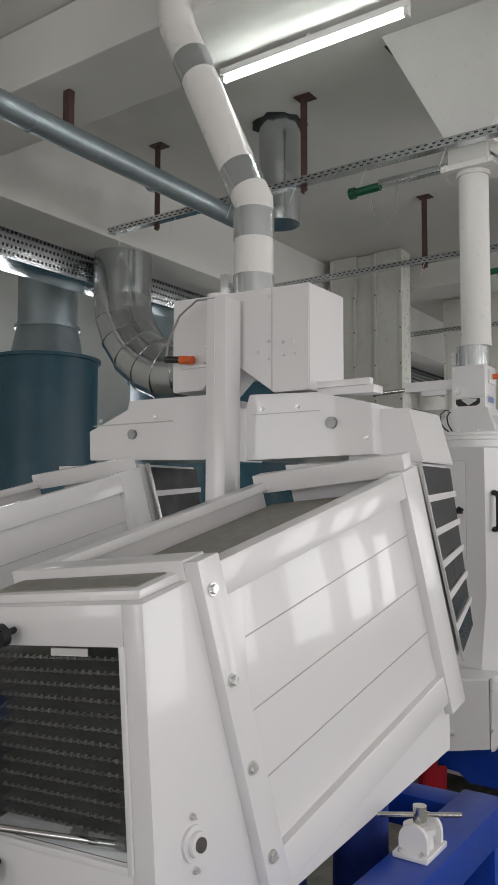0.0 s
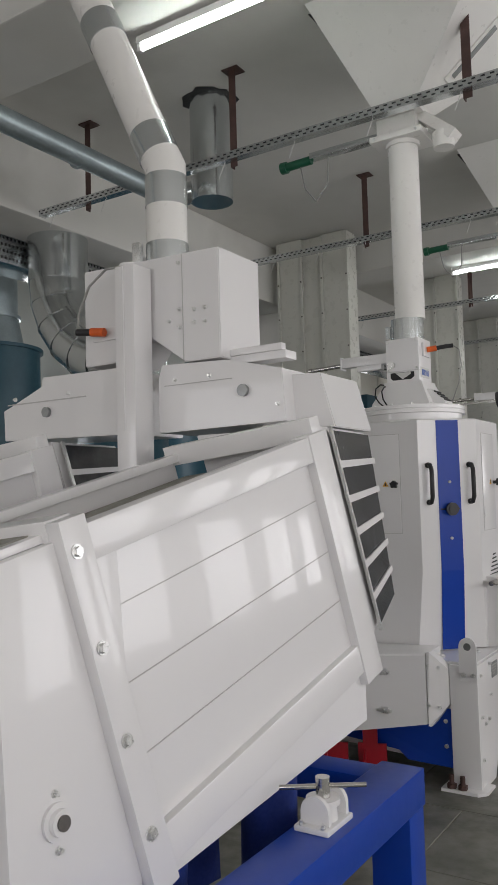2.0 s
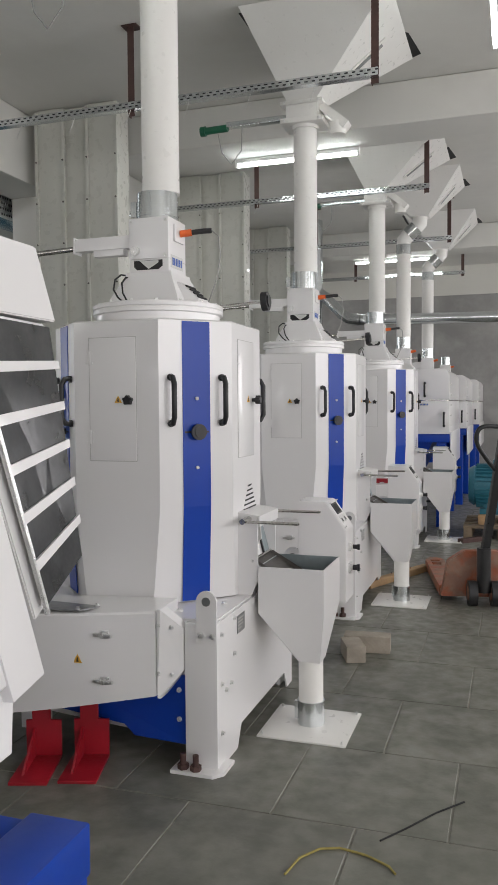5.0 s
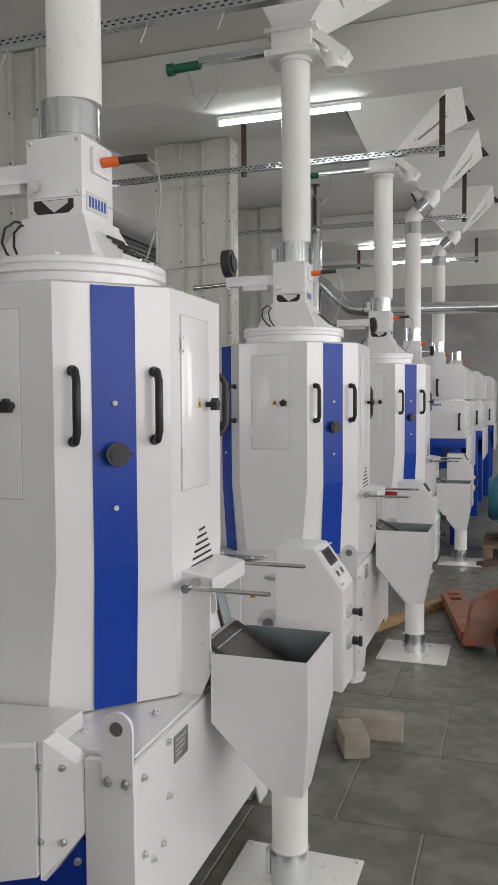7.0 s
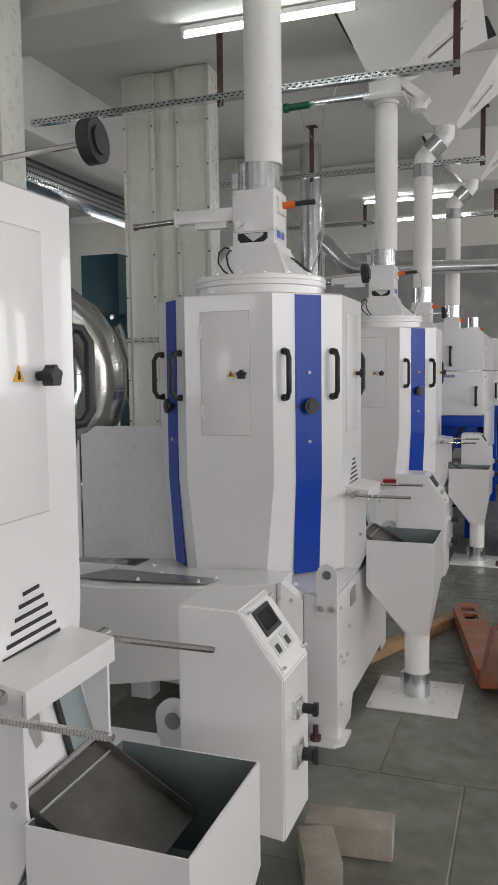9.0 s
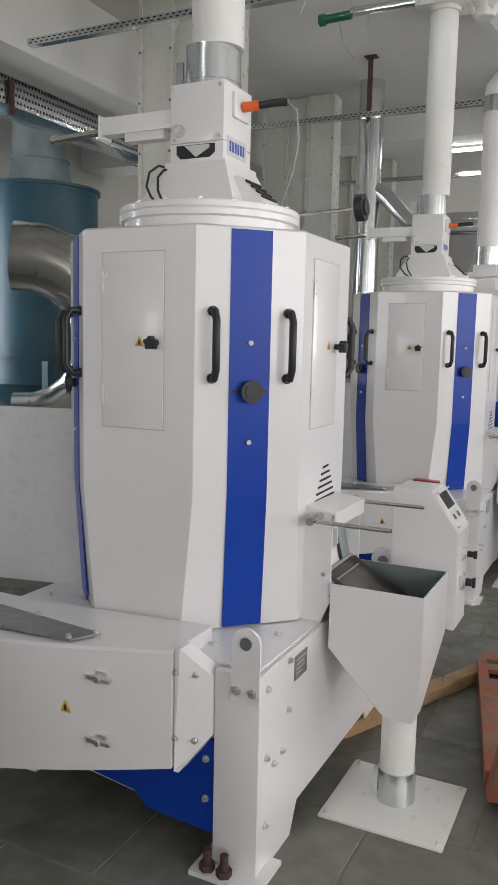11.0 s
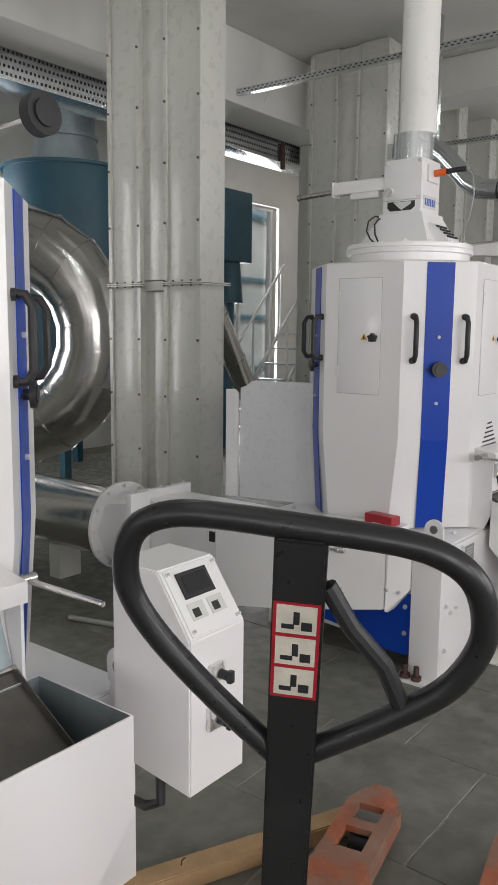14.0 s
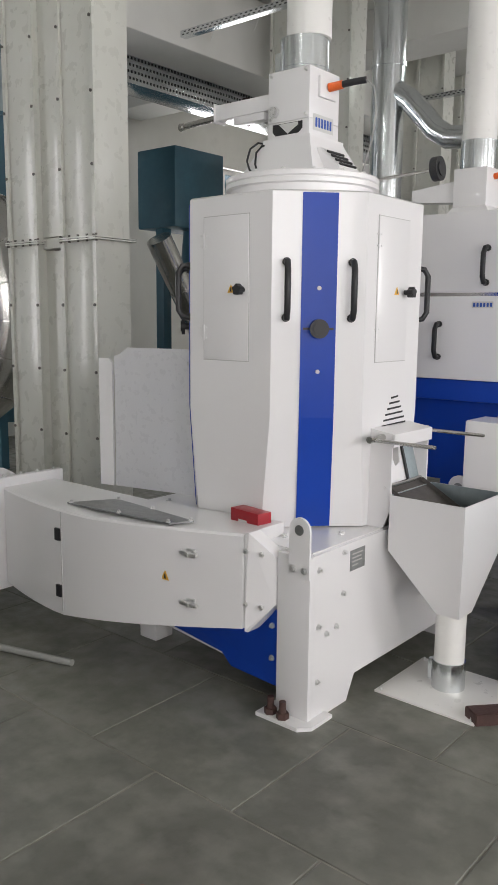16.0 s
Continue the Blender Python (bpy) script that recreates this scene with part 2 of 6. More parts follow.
wall("wall_east", "y", EX, 0.25, SY - 0.25, NY + 0.25, EAST_WINDOWS, WALLPAINT)
wall("wall_west", "y", WX - 0.25, 0.25, SY - 0.25, NY + 0.25, WEST_WINDOWS, WALLPAINT)
wall("wall_south", "x", SY - 0.25, 0.25, WX, EX, SOUTH_WINDOWS, WALLPAINT)
bm = bmesh.new()
box(bm, (WX, NY, -0.2), (EX, NY + 0.25, 3.62))
tagged(new("wall_north", sheet_mesh("wall_north", bm, CEMENT, 0)), "bare grey cement plaster end wall", "wall", kind="structure")
bm = bmesh.new()
box(bm, (WX, NY - 0.03, 3.62), (EX, NY + 0.25, CEIL))
tagged(new("wall_north_band", sheet_mesh("wall_north_band", bm, WALLPAINT, 0)), "cream painted band above the cement wall", "wall", kind="structure")

bm = bmesh.new()
box(bm, (WX - 0.25, SY - 0.25, CEIL), (EX + 0.25, NY + 0.25, CEIL + 0.2))
tagged(new("ceiling", sheet_mesh("ceiling", bm, CONCRETE, 0)), "pale painted concrete ceiling slab with stains", "ceiling", kind="structure")
for i, y in enumerate((-1.58, 3.72, 9.5)):
    bm = bmesh.new()
    box(bm, (WX, y - 0.26, 3.84), (EX, y + 0.26, CEIL - 0.004), 0.012)
    tagged(new("beam_%d" % (i + 1), sheet_mesh("beam", bm, CONCRETE, 0)), "wide painted concrete cross beam", "beam", kind="structure")
bm = bmesh.new()
box(bm, (-3.25, SY, 3.56), (-2.75, NY - 0.04, CEIL - 0.002), 0.012)
tagged(new("beam_long", sheet_mesh("beam", bm, CONCRETE, 0)), "long painted concrete beam down the hall", "beam", kind="structure")
for i, y in enumerate((-1.58, 3.72, 9.4)):
    bm = bmesh.new()
    box(bm, (-3.24, y - 0.22, 0), (-2.78, y + 0.22, 3.565), 0.015)
    tagged(new("column_%d" % (i + 1), sheet_mesh("column", bm, WALLPAINT, 0)), "square cream painted concrete column", "column", kind="structure")


def window(name, axis, at, c, w, z0, z1):
    """Steel window set in a wall's opening: frame, mullion, glass panes."""
    top = thing(name, "grey steel framed window with clear panes", "window", kind="structure")

    def bar(nm, a, b, lo, hi, d, mat):
        bm = bmesh.new()
        box(bm, (at - d, a, lo) if axis == "y" else (a, at - d, lo), (at + d, b, hi) if axis == "y" else (b, at + d, hi))
        return part(nm, bm, mat, top)

    for a, b, lo, hi in ((c - w / 2, c - w / 2 + 0.05, z0, z1), (c + w / 2 - 0.05, c + w / 2, z0, z1), (c - 0.025, c + 0.025, z0 + 0.05, z1 - 0.05),
                         (c - w / 2 + 0.05, c + w / 2 - 0.05, z0, z0 + 0.05), (c - w / 2 + 0.05, c + w / 2 - 0.05, z1 - 0.05, z1)):
        bar("window_frame", a, b, lo, hi, 0.03, PIPE_WHITE)
    for a, b in ((c - w / 2 + 0.05, c - 0.025), (c + 0.025, c + w / 2 - 0.05)):
        bar("pane", a, b, z0 + 0.05, z1 - 0.05, 0.003, GLASS).visible_shadow = False
    return top


k = 1
for axis, at, rows in (("y", EX + 0.16, EAST_WINDOWS), ("y", WX - 0.16, WEST_WINDOWS), ("x", SY - 0.16, SOUTH_WINDOWS)):
    for row in rows:
        window("window_%d" % k, axis, at, *row)
        k += 1

bm = bmesh.new()
box(bm, (-400, -400, -0.4), (400, 400, -0.25))
tagged(new("ground", sheet_mesh("ground", bm, GROUND, 0)), "dusty ground outside the hall", "ground", kind="structure")
shed = thing("shed", "weathered grey ribbed sheet fence with teal rails outside", "fence")
bm = bmesh.new()
for i in range(70):
    box(bm, (-8.16, 7 + i * 0.25, -0.25), (-8.1, 7.13 + i * 0.25, 3.85))
    box(bm, (-8.13, 7.13 + i * 0.25, -0.25), (-8.1, 7.25 + i * 0.25, 3.85))
tagged(part("ribbed_sheet", bm, OUTSIDE, shed), kind="stuff")
for z in (0.7, 1.75, 2.5, 3.75):
    bm = bmesh.new()
    box(bm, (-8.095, 7, z), (-8.04, 24.5, z + 0.1), 0.004)
    part("rail", bm, TEAL, shed, "teal painted steel rail")


# ---- vertical rice whitener ----
def octagon(r, ch, z):
    return [(ch, -r, z), (r, -ch, z), (r, ch, z), (ch, r, z), (-ch, r, z), (-r, ch, z), (-r, -ch, z), (-ch, -r, z)]


def grip_handle(parent, p, out, z0, z1):
    bm = bmesh.new()
    p, out = Vector((p[0], p[1], 0)), Vector((out[0], out[1], 0)).normalized()
    pts = [p + Vector((0, 0, z0))]
    pts += [p + out * 0.03 + Vector((0, 0, z0 + 0.004)), p + out * 0.046 + Vector((0, 0, z0 + 0.03))]
    pts += [p + out * 0.046 + Vector((0, 0, z1 - 0.03)), p + out * 0.03 + Vector((0, 0, z1 - 0.004)), p + Vector((0, 0, z1))]
    tube(bm, pts, 0.0115, 10)
    for z in (z0 + 0.004, z1 - 0.004):
        cyl(bm, p + Vector((0, 0, z)), p + out * 0.012 + Vector((0, 0, z)), 0.015, seg=12)
    return part("handle", bm, BLACK, parent, "black moulded grip handle")


def star_knob(parent, p, out, r=0.02):
    bm = bmesh.new()
    p, out = Vector(p), Vector(out).normalized()
    cyl(bm, p, p + out * 0.018, r * 0.45, seg=12)
    cyl(bm, p + out * 0.018, p + out * 0.042, r * 0.8, seg=16)
    side = out.cross(Vector((0, 0, 1))).normalized()
    for i in range(5):
        a = 2 * math.pi * i / 5 + 0.3
        q = p + (side * math.cos(a) + Vector((0, 0, 1)) * math.sin(a)) * r * 0.72
        cyl(bm, q + out * 0.019, q + out * 0.041, r * 0.34, seg=10)
    return part("knob", bm, BLACK, parent, "black star knob")


def warning_sign(parent, p, right, out, s=0.034):
    p, right, out, up = Vector(p), Vector(right), Vector(out), Vector((0, 0, 1))
    bm = bmesh.new()
    prism(bm, [p - right * s / 2, p + right * s / 2, p + up * s * 0.9], out * 0.0012)
    sign = part("warning_sign", bm, YELLOW, parent, "yellow triangular warning sticker")
    bm = bmesh.new()
    q = p + out * 0.0013 + up * s * 0.12
    prism(bm, [q - right * s * 0.13, q + right * s * 0.13, q + right * s * 0.06 + up * s * 0.45, q - right * s * 0.06 + up * s * 0.45], out * 0.0008)
    part("mark", bm, BLACK, sign)


def service_door(parent, m):
    """Flush hinged panel on one wide face; m carries face axes: x along, y into the machine, z up."""
    bm = bmesh.new()
    box(bm, (-0.125, -0.0035, 1.22), (0.095, 0.006, 1.745), 0.0015, m)
    d = part("door", bm, WHITE, parent)
    for z in (1.32, 1.66):
        bm = bmesh.new()
        box(bm, (-0.129, -0.006, z - 0.028), (-0.119, -0.0035, z + 0.03), 0.001, m)
        for s in (-1, 1):
            for zz in (-0.02, 0.02):
                cyl(bm, m @ Vector((-0.125 + s * 0.014, -0.0035, z + zz)), m @ Vector((-0.125 + s * 0.014, -0.0065, z + zz)), 0.003, seg=8)
        part("hinge", bm, WHITE, d)
    bm = bmesh.new()
    gap = 0.003
    for lo, hi in (((-0.125 - gap, -0.0012, 1.22 - gap), (-0.125, 0.002, 1.745 + gap)), ((0.095, -0.0012, 1.22 - gap), (0.095 + gap, 0.002, 1.745 + gap)),
                   ((-0.125, -0.0012, 1.22 - gap), (0.095, 0.002, 1.22)), ((-0.125, -0.0012, 1.745), (0.095, 0.002, 1.745 + gap))):
        box(bm, lo, hi, 0, m)
    part("seam", bm, SEAM, d)
    out = (m.to_3x3() @ Vector((0, -1, 0)))
    star_knob(d, m @ Vector((0.072, -0.0035, 1.478)), out)
    warning_sign(d, m @ Vector((0.012, -0.0036, 1.468)), m.to_3x3() @ Vector((1, 0, 0)), out)


def whitener():
    top = thing("rice_whitener", "white vertical rice whitening machine with blue stripes on grey tiles", "milling machine", "row of rice whiteners")
    R, CH = 0.44, 0.2
    # octagonal cabinet
    bm = bmesh.new()
    low = octagon(R - 0.006, CH - 0.04, 0.604)
    loft(bm, [low, octagon(R, CH, 1.02), octagon(R, CH, 1.815), octagon(R - 0.01, CH - 0.004, 1.822)])
    cabinet = part("cabinet", bm, WHITE, top, "white octagonal steel cabinet")
    for q in range(4):
        turn = Matrix.Rotation(radians(90 * q), 4, "Z")
        # stripe on the chamfer, fields beside it with handles
        n = turn.to_3x3() @ Vector((1, -1, 0)).normalized()
        r = turn.to_3x3() @ Vector((1, 1, 0)).normalized()
        mid = n * (R + CH) / math.sqrt(2)
        f = Matrix((( *r, 0), (*(-n), 0), (0, 0, 1, 0), (0, 0, 0, 1))).transposed()
        f.translation = mid
        bm = bmesh.new()
        prism(bm, [f @ Vector(p) for p in ((-0.0635, 0.006, 1.02), (0.0635, 0.006, 1.02), (0.0635, 0.006, 1.812), (-0.0635, 0.006, 1.812))], n * 0.009)
        prism(bm, [f @ Vector(p) for p in ((-0.0635, 0.026, 0.608), (0.0635, 0.026, 0.608), (0.0635, 0.0, 1.02), (-0.0635, 0.0, 1.02))], n * 0.003)
        stripe = part("stripe", bm, BLUE, cabinet, "blue painted cover strip")
        bm = bmesh.new()
        cyl(bm, mid + n * 0.003 + Vector((0, 0, 1.341)), mid + n * 0.02 + Vector((0, 0, 1.341)), 0.014, seg=16)
        cyl(bm, mid + n * 0.02 + Vector((0, 0, 1.341)), mid + n * 0.034 + Vector((0, 0, 1.341)), 0.034, seg=28)
        cyl(bm, mid + n * 0.034 + Vector((0, 0, 1.341)), mid + n * 0.038 + Vector((0, 0, 1.341)), 0.022, seg=24)
        box(bm, (-0.055, -0.006, 1.337), (0.055, -0.003, 1.345), 0, f)
        part("hand_knob", bm, BLACK, cabinet, "round black clamping knob")
        for z in (1.484, 1.188):
            bm = bmesh.new()
            cyl(bm, mid + n * 0.003 + Vector((0, 0, z)), mid + n * 0.012 + Vector((0, 0, z)), 0.0075, seg=12)
            part("button", bm, LABEL, cabinet)
        for s in (-1, 1):
            grip_handle(cabinet, mid + r * s * 0.118, n, 1.375, 1.578)
        m = turn @ Matrix.Translation((0, -R, 0))
        service_door(cabinet, m)
    # vent louvres on the aisle face
    for i in range(6):
        w = 0.05 + 0.026 * i
        bm = bmesh.new()
        z = 1.075 - 0.021 * i
        prism(bm, [(R + 0.0005, 0.03 - w / 2, z), (R + 0.0005, 0.03 + w / 2, z + 0.004), (R + 0.0005, 0.03 + w / 2, z + 0.011), (R + 0.0005, 0.03 - w / 2, z + 0.007)], (0.002, 0, 0))
        part("louvre", bm, DARKIN, cabinet)
    # round lid, hood and feed throat
    bm = bmesh.new()
    k = 64
    loft(bm, [[(q * math.cos(2 * math.pi * i / k), q * math.sin(2 * math.pi * i / k), z) for i in range(k)] for q, z in
              ((0.292, 1.815), (0.292, 1.872), (0.308, 1.876), (0.308, 1.893), (0.303, 1.897), (0.308, 1.901), (0.308, 1.916), (0.303, 1.921))])
    lid = part("lid", bm, WHITE, top, "white round flanged lid")
    for i in range(16):
        a = 2 * math.pi * i / 16
        bm = bmesh.new()
        cyl(bm, (0.288 * math.cos(a), 0.288 * math.sin(a), 1.921), (0.288 * math.cos(a), 0.288 * math.sin(a), 1.929), 0.008, seg=6)
        part("bolt", bm, CHROME, lid)
    bm = bmesh.new()
    sq = lambda h, k, z: [(h, -h, z), (h, k, z), (-k, k, z), (-k, -h, z)]
    loft(bm, [sq(0.178, 0.17, 1.92), sq(0.174, 0.166, 1.945), sq(0.118, 0.11, 2.06), sq(0.118, 0.11, 2.072)])
    part("hood", bm, WHITE, top, "white pyramid hood")
    bm = bmesh.new()
    prism(bm, [(0.09, -0.1, 1.922), (0.245, -0.1, 1.922), (0.24, -0.1, 1.945), (0.155, -0.1, 2.02), (0.12, -0.1, 2.02)], (0, 0.14, 0), 0.004)
    duct = part("air_inlet", bm, WHITE, top)
    for i in range(4):
        bm = bmesh.new()
        c = Vector((0.2345 - 0.019 * i, -0.03, 1.953 + 0.017 * i))
        box(bm, (-0.003, -0.055, -0.002), (0.006, 0.055, 0.004), 0, Matrix.Translation(c) @ pose(0, 0, 0, 0, 45, 0))
        part("louvre", bm, DARKIN, duct)
    bm = bmesh.new()
    box(bm, (-0.1, -0.1, 2.07), (0.1, 0.1, 2.135), 0.003)
    box(bm, (-0.1, -0.1, 2.136), (0.1, 0.1, 2.325), 0.003)
    throat = part("feed_throat", bm, WHITE, top, "white square feed throat")
    bm = bmesh.new()
    prism(bm, [(-0.06, -0.1005, 2.085), (0.05, -0.1005, 2.085), (0.07, -0.1005, 2.1), (0.07, -0.1005, 2.128), (-0.075, -0.1005, 2.128), (-0.075, -0.1005, 2.1)], (0, -0.0015, 0))
    part("sight_opening", bm, DARKIN, throat)
    bm = bmesh.new()
    prism(bm, [(0.0, -0.1022, 2.088), (0.05, -0.1022, 2.115), (0.05, -0.1022, 2.126), (-0.045, -0.1022, 2.126)], (0, -0.001, 0))
    part("grain_chute", bm, LABEL, throat)
    bm = bmesh.new()
    box(bm, (0.1003, -0.075, 2.095), (0.1018, 0.06, 2.155))
    plate = part("label", bm, LABEL, throat, "pale maker's label with blue print")
    for i in range(6):
        bm = bmesh.new()
        box(bm, (0.1018, -0.06 + i * 0.019, 2.108), (0.1026, -0.06 + i * 0.019 + 0.012, 2.142))
        part("print", bm, LABELBLUE, plate)
    for x, z in ((-0.085, 2.31), (0.085, 2.31), (-0.085, 2.15), (0.085, 2.15)):
        bolt(throat, (x, -0.1, z), (0, -1, 0), 0.006)
    bm = bmesh.new()
    cyl(bm, (-0.065, -0.1, 2.175), (-0.065, -0.118, 2.175), 0.021, seg=20)
    part("sight_glass", bm, CHROME, throat)
    bm = bmesh.new()
    box(bm, (-0.4, -0.085, 2.195), (-0.09, -0.03, 2.255), 0.003)
    box(bm, (-0.404, -0.09, 2.185), (-0.398, -0.02, 2.262))
    box(bm, (-0.3, -0.08, 2.165), (-0.14, -0.035, 2.196), 0.003)
    arm = part("cylinder_arm", bm, WHITE, top)
    bm = bmesh.new()
    cyl(bm, (-0.62, -0.058, 2.205), (-0.404, -0.058, 2.215), 0.013, seg=14)
    cyl(bm, (-0.632, -0.058, 2.2045), (-0.612, -0.058, 2.2055), 0.017, seg=14)
    part("rod", bm, STEEL, arm)
    bm = bmesh.new()
    box(bm, (0.1, -0.045, 2.22), (0.112, 0.065, 2.3), 0.003)
    br = part("sensor_bracket", bm, WHITE, throat)
    bm = bmesh.new()
    tube(bm, [(0.112, 0.01, 2.262), (0.165, 0.025, 2.268)], 0.0165, 14)
    sensor = part("sensor", bm, ORANGE, throat, "orange level sensor with black plug")
    bm = bmesh.new()
    tube(bm, [(0.165, 0.025, 2.268), (0.215, 0.04, 2.274), (0.255, 0.052, 2.276)], 0.0125, 12)
    part("plug", bm, BLACK, sensor)
    bm = bmesh.new()
    tube(bm, [(0.255, 0.052, 2.276), (0.285, 0.062, 2.25), (0.292, 0.07, 2.16), (0.27, 0.08, 2.06), (0.23, 0.1, 1.98), (0.2, 0.12, 1.93)], 0.0035, 6)
    part("sensor_cable", bm, CABLE, throat)
    bm = bmesh.new()
    cyl(bm, (0, 0, 2.325), (0, 0, 2.45), 0.096, seg=36)
    cyl(bm, (0, 0, 2.34), (0, 0, 2.346), 0.0985, seg=36)
    box(bm, (-0.125, -0.03, 2.35), (-0.096, -0.02, 2.42))
    part("collar", bm, GALV, top, "galvanised pipe collar")
    # side adjusting rod with hand wheel
    bm = bmesh.new()
    cyl(bm, (0.1, 0.29, 1.945), (0.43, 0.3, 1.965), 0.0065, seg=10)
    rod = part("adjusting_rod", bm, STEEL, top)
    bm = bmesh.new()
    cyl(bm, (0.425, 0.3, 1.965), (0.455, 0.301, 1.967), 0.047, seg=26)
    cyl(bm, (0.455, 0.301, 1.967), (0.462, 0.301, 1.9675), 0.03, seg=20)
    part("hand_wheel", bm, BLACK, rod, "black plastic hand wheel")
    bm = bmesh.new()
    tube(bm, [(-0.1, -0.1, 2.06), (-0.13, -0.125, 2.065), (-0.15, -0.15, 2.04), (-0.145, -0.175, 1.99), (-0.11, -0.2, 1.95), (-0.07, -0.22, 1.922)], 0.0042, 8)
    tube(bm, [(-0.09, -0.1, 2.05), (-0.105, -0.13, 2.05), (-0.11, -0.16, 2.02), (-0.09, -0.19, 1.97), (-0.05, -0.22, 1.922)], 0.0042, 8)
    part("hose", bm, BLACK, top)
    # base
    bm = bmesh.new()
    prism(bm, [(-0.5, -0.44, 0.1), (0.36, -0.57, 0.1), (0.5, -0.57, 0.1), (0.5, 0.5, 0.1), (-0.5, 0.5, 0.1)], (0, 0, 0.5), 0.005)
    base = part("base", bm, WHITE, top, "white bolted steel base")
    bm = bmesh.new()
    prism(bm, [(0.502, -0.59, 0.0), (0.502, -0.36, 0.0), (0.502, -0.31, 0.09), (0.502, 0.36, 0.09), (0.502, 0.41, 0.0), (0.502, 0.5, 0.0), (0.502, 0.5, 0.594), (0.502, -0.59, 0.594)], (0.008, 0, 0))
    side = part("side_panel", bm, WHITE, base)
    for y, z in ((-0.55, 0.57), (-0.55, 0.37), (-0.55, 0.17), (-0.4, 0.6), (-0.4, 0.45), (-0.44, 0.34), (-0.5, 0.33), (0.38, 0.55)):
        bolt(side, (0.51, y, z - 0.03), (1, 0, 0), 0.009)
    bm = bmesh.new()
    box(bm, (0.51, -0.36, 0.49), (0.5125, -0.265, 0.565))
    np_ = part("nameplate", bm, PLATEGREY, side, "small etched metal nameplate")
    for i, w in enumerate((0.07, 0.06, 0.065, 0.04)):
        bm = bmesh.new()
        box(bm, (0.5125, -0.35, 0.548 - i * 0.014), (0.5132, -0.35 + w, 0.553 - i * 0.014))
        part("print", bm, SEAM, np_)
    bm = bmesh.new()
    box(bm, (0.375, -0.604, 0.0), (0.512, -0.578, 0.592), 0.003)
    post = part("corner_post", bm, WHITE, base)
    bm = bmesh.new()
    prism(bm, [(0.33, -0.66, 0.0), (0.51, -0.66, 0.0), (0.545, -0.62, 0.0), (0.545, -0.5, 0.0), (0.33, -0.5, 0.0)], (0, 0, 0.014))
    part("foot_plate", bm, WHITE, base)
    bm = bmesh.new()
    for x, y in ((0.375, -0.632), (0.43, -0.635)):
        cyl(bm, (x, y, 0.014), (x, y, 0.075), 0.012, seg=12)
        cyl(bm, (x, y, 0.014), (x, y, 0.034), 0.023, seg=6)
    part("anchor_bolt", bm, RUST, base, "rusty anchor bolts")
    for x, y in ((0.42, 0.47), (-0.45, 0.47), (-0.45, -0.4)):
        bm = bmesh.new()
        box(bm, (x - 0.05, y - 0.05, 0.0), (x + 0.05, y + 0.05, 0.1), 0.004)
        part("foot", bm, WHITE, base)
    bm = bmesh.new()
    prism(bm, [(0.43, -0.615, 0.52), (0.515, -0.615, 0.52)] + [p for p in arc((0.4725, -0.615, 0.685), 0.0425, 0, 180, 10)], (0, 0.01, 0))
    lug = part("lifting_lug", bm, WHITE, base)
    bm = bmesh.new()
    cyl(bm, (0.4725, -0.6175, 0.685), (0.4725, -0.6155, 0.685), 0.018, seg=18)
    part("lug_hole", bm, PLATEGREY, lug)
    for x in (0.448, 0.497):
        bolt(lug, (x, -0.615, 0.55), (0, -1, 0), 0.011)
    for x, y in ((0.3, -0.47), (0.43, -0.3), (0.43, 0.1), (0.2, -0.5), (-0.1, -0.46), (-0.42, -0.35)):
        bolt(base, (x, y, 0.6), (0, 0, 1), 0.011)
    bm = bmesh.new()
    prism(bm, [(0.372, -0.585, 0.09), (0.372, -0.585, 0.37), (-0.5, -0.5, 0.37), (-0.5, -0.5, 0.16), (0.08, -0.56, 0.13), (0.13, -0.565, 0.09)], (0, 0.012, 0))
    apron = part("apron", bm, BLUE, base, "blue painted lower apron")
    for z in (0.19, 0.31):
        bolt(apron, (0.34, -0.583, z), (0, -1, 0), 0.009)
    # curved bran casing with latched door
    bm = bmesh.new()
    N = 18
    front, back = [], []
    for i in range(N + 1):
        t = i / N
        x = 0.28 - 1.37 * t
        front.append((x, -0.63 - 0.19 * math.sin(math.pi * min(1, 0.08 + t * 0.72)) + 0.02 * t, t))
        back.append((x, -0.45, t))
    zlo = lambda t: 0.31 - 0.13 * min(1, t * 1.6)
    zhi = lambda t: 0.648 - 0.03 * min(1, t * 2)
    rings = []
    for (x, y, t), (_, yb, _) in zip(front, back):
        rings.append([(x, y, zlo(t)), (x, y, zhi(t) - 0.008), (x, y + 0.008, zhi(t)), (x, yb, zhi(t)), (x, yb, zlo(t))])
    loft(bm, rings)
    casing = part("bran_casing", bm, WHITE, top, "white curved bran discharge casing")

    def on_front(x, d=0.0):
        t = (0.28 - x) / 1.37
        return Vector((x, -0.63 - 0.19 * math.sin(math.pi * min(1, 0.08 + t * 0.72)) + 0.02 * t - d, 0))

    bm = bmesh.new()
    prism(bm, [(0.285, -0.67, 0.3), (0.3, -0.67, 0.3), (0.372, -0.61, 0.4), (0.372, -0.61, 0.57), (0.3, -0.67, 0.655), (0.285, -0.67, 0.655)], (0, 0.06, 0))
    flange = part("end_flange", bm, WHITE, casing)
    for z in (0.41, 0.6):
        bolt(flange, (0.335, -0.641, z - 0.02), (0.4, -1, 0), 0.008)
        bolt(flange, (0.292, -0.67, z - 0.01), (0, -1, 0), 0.007)
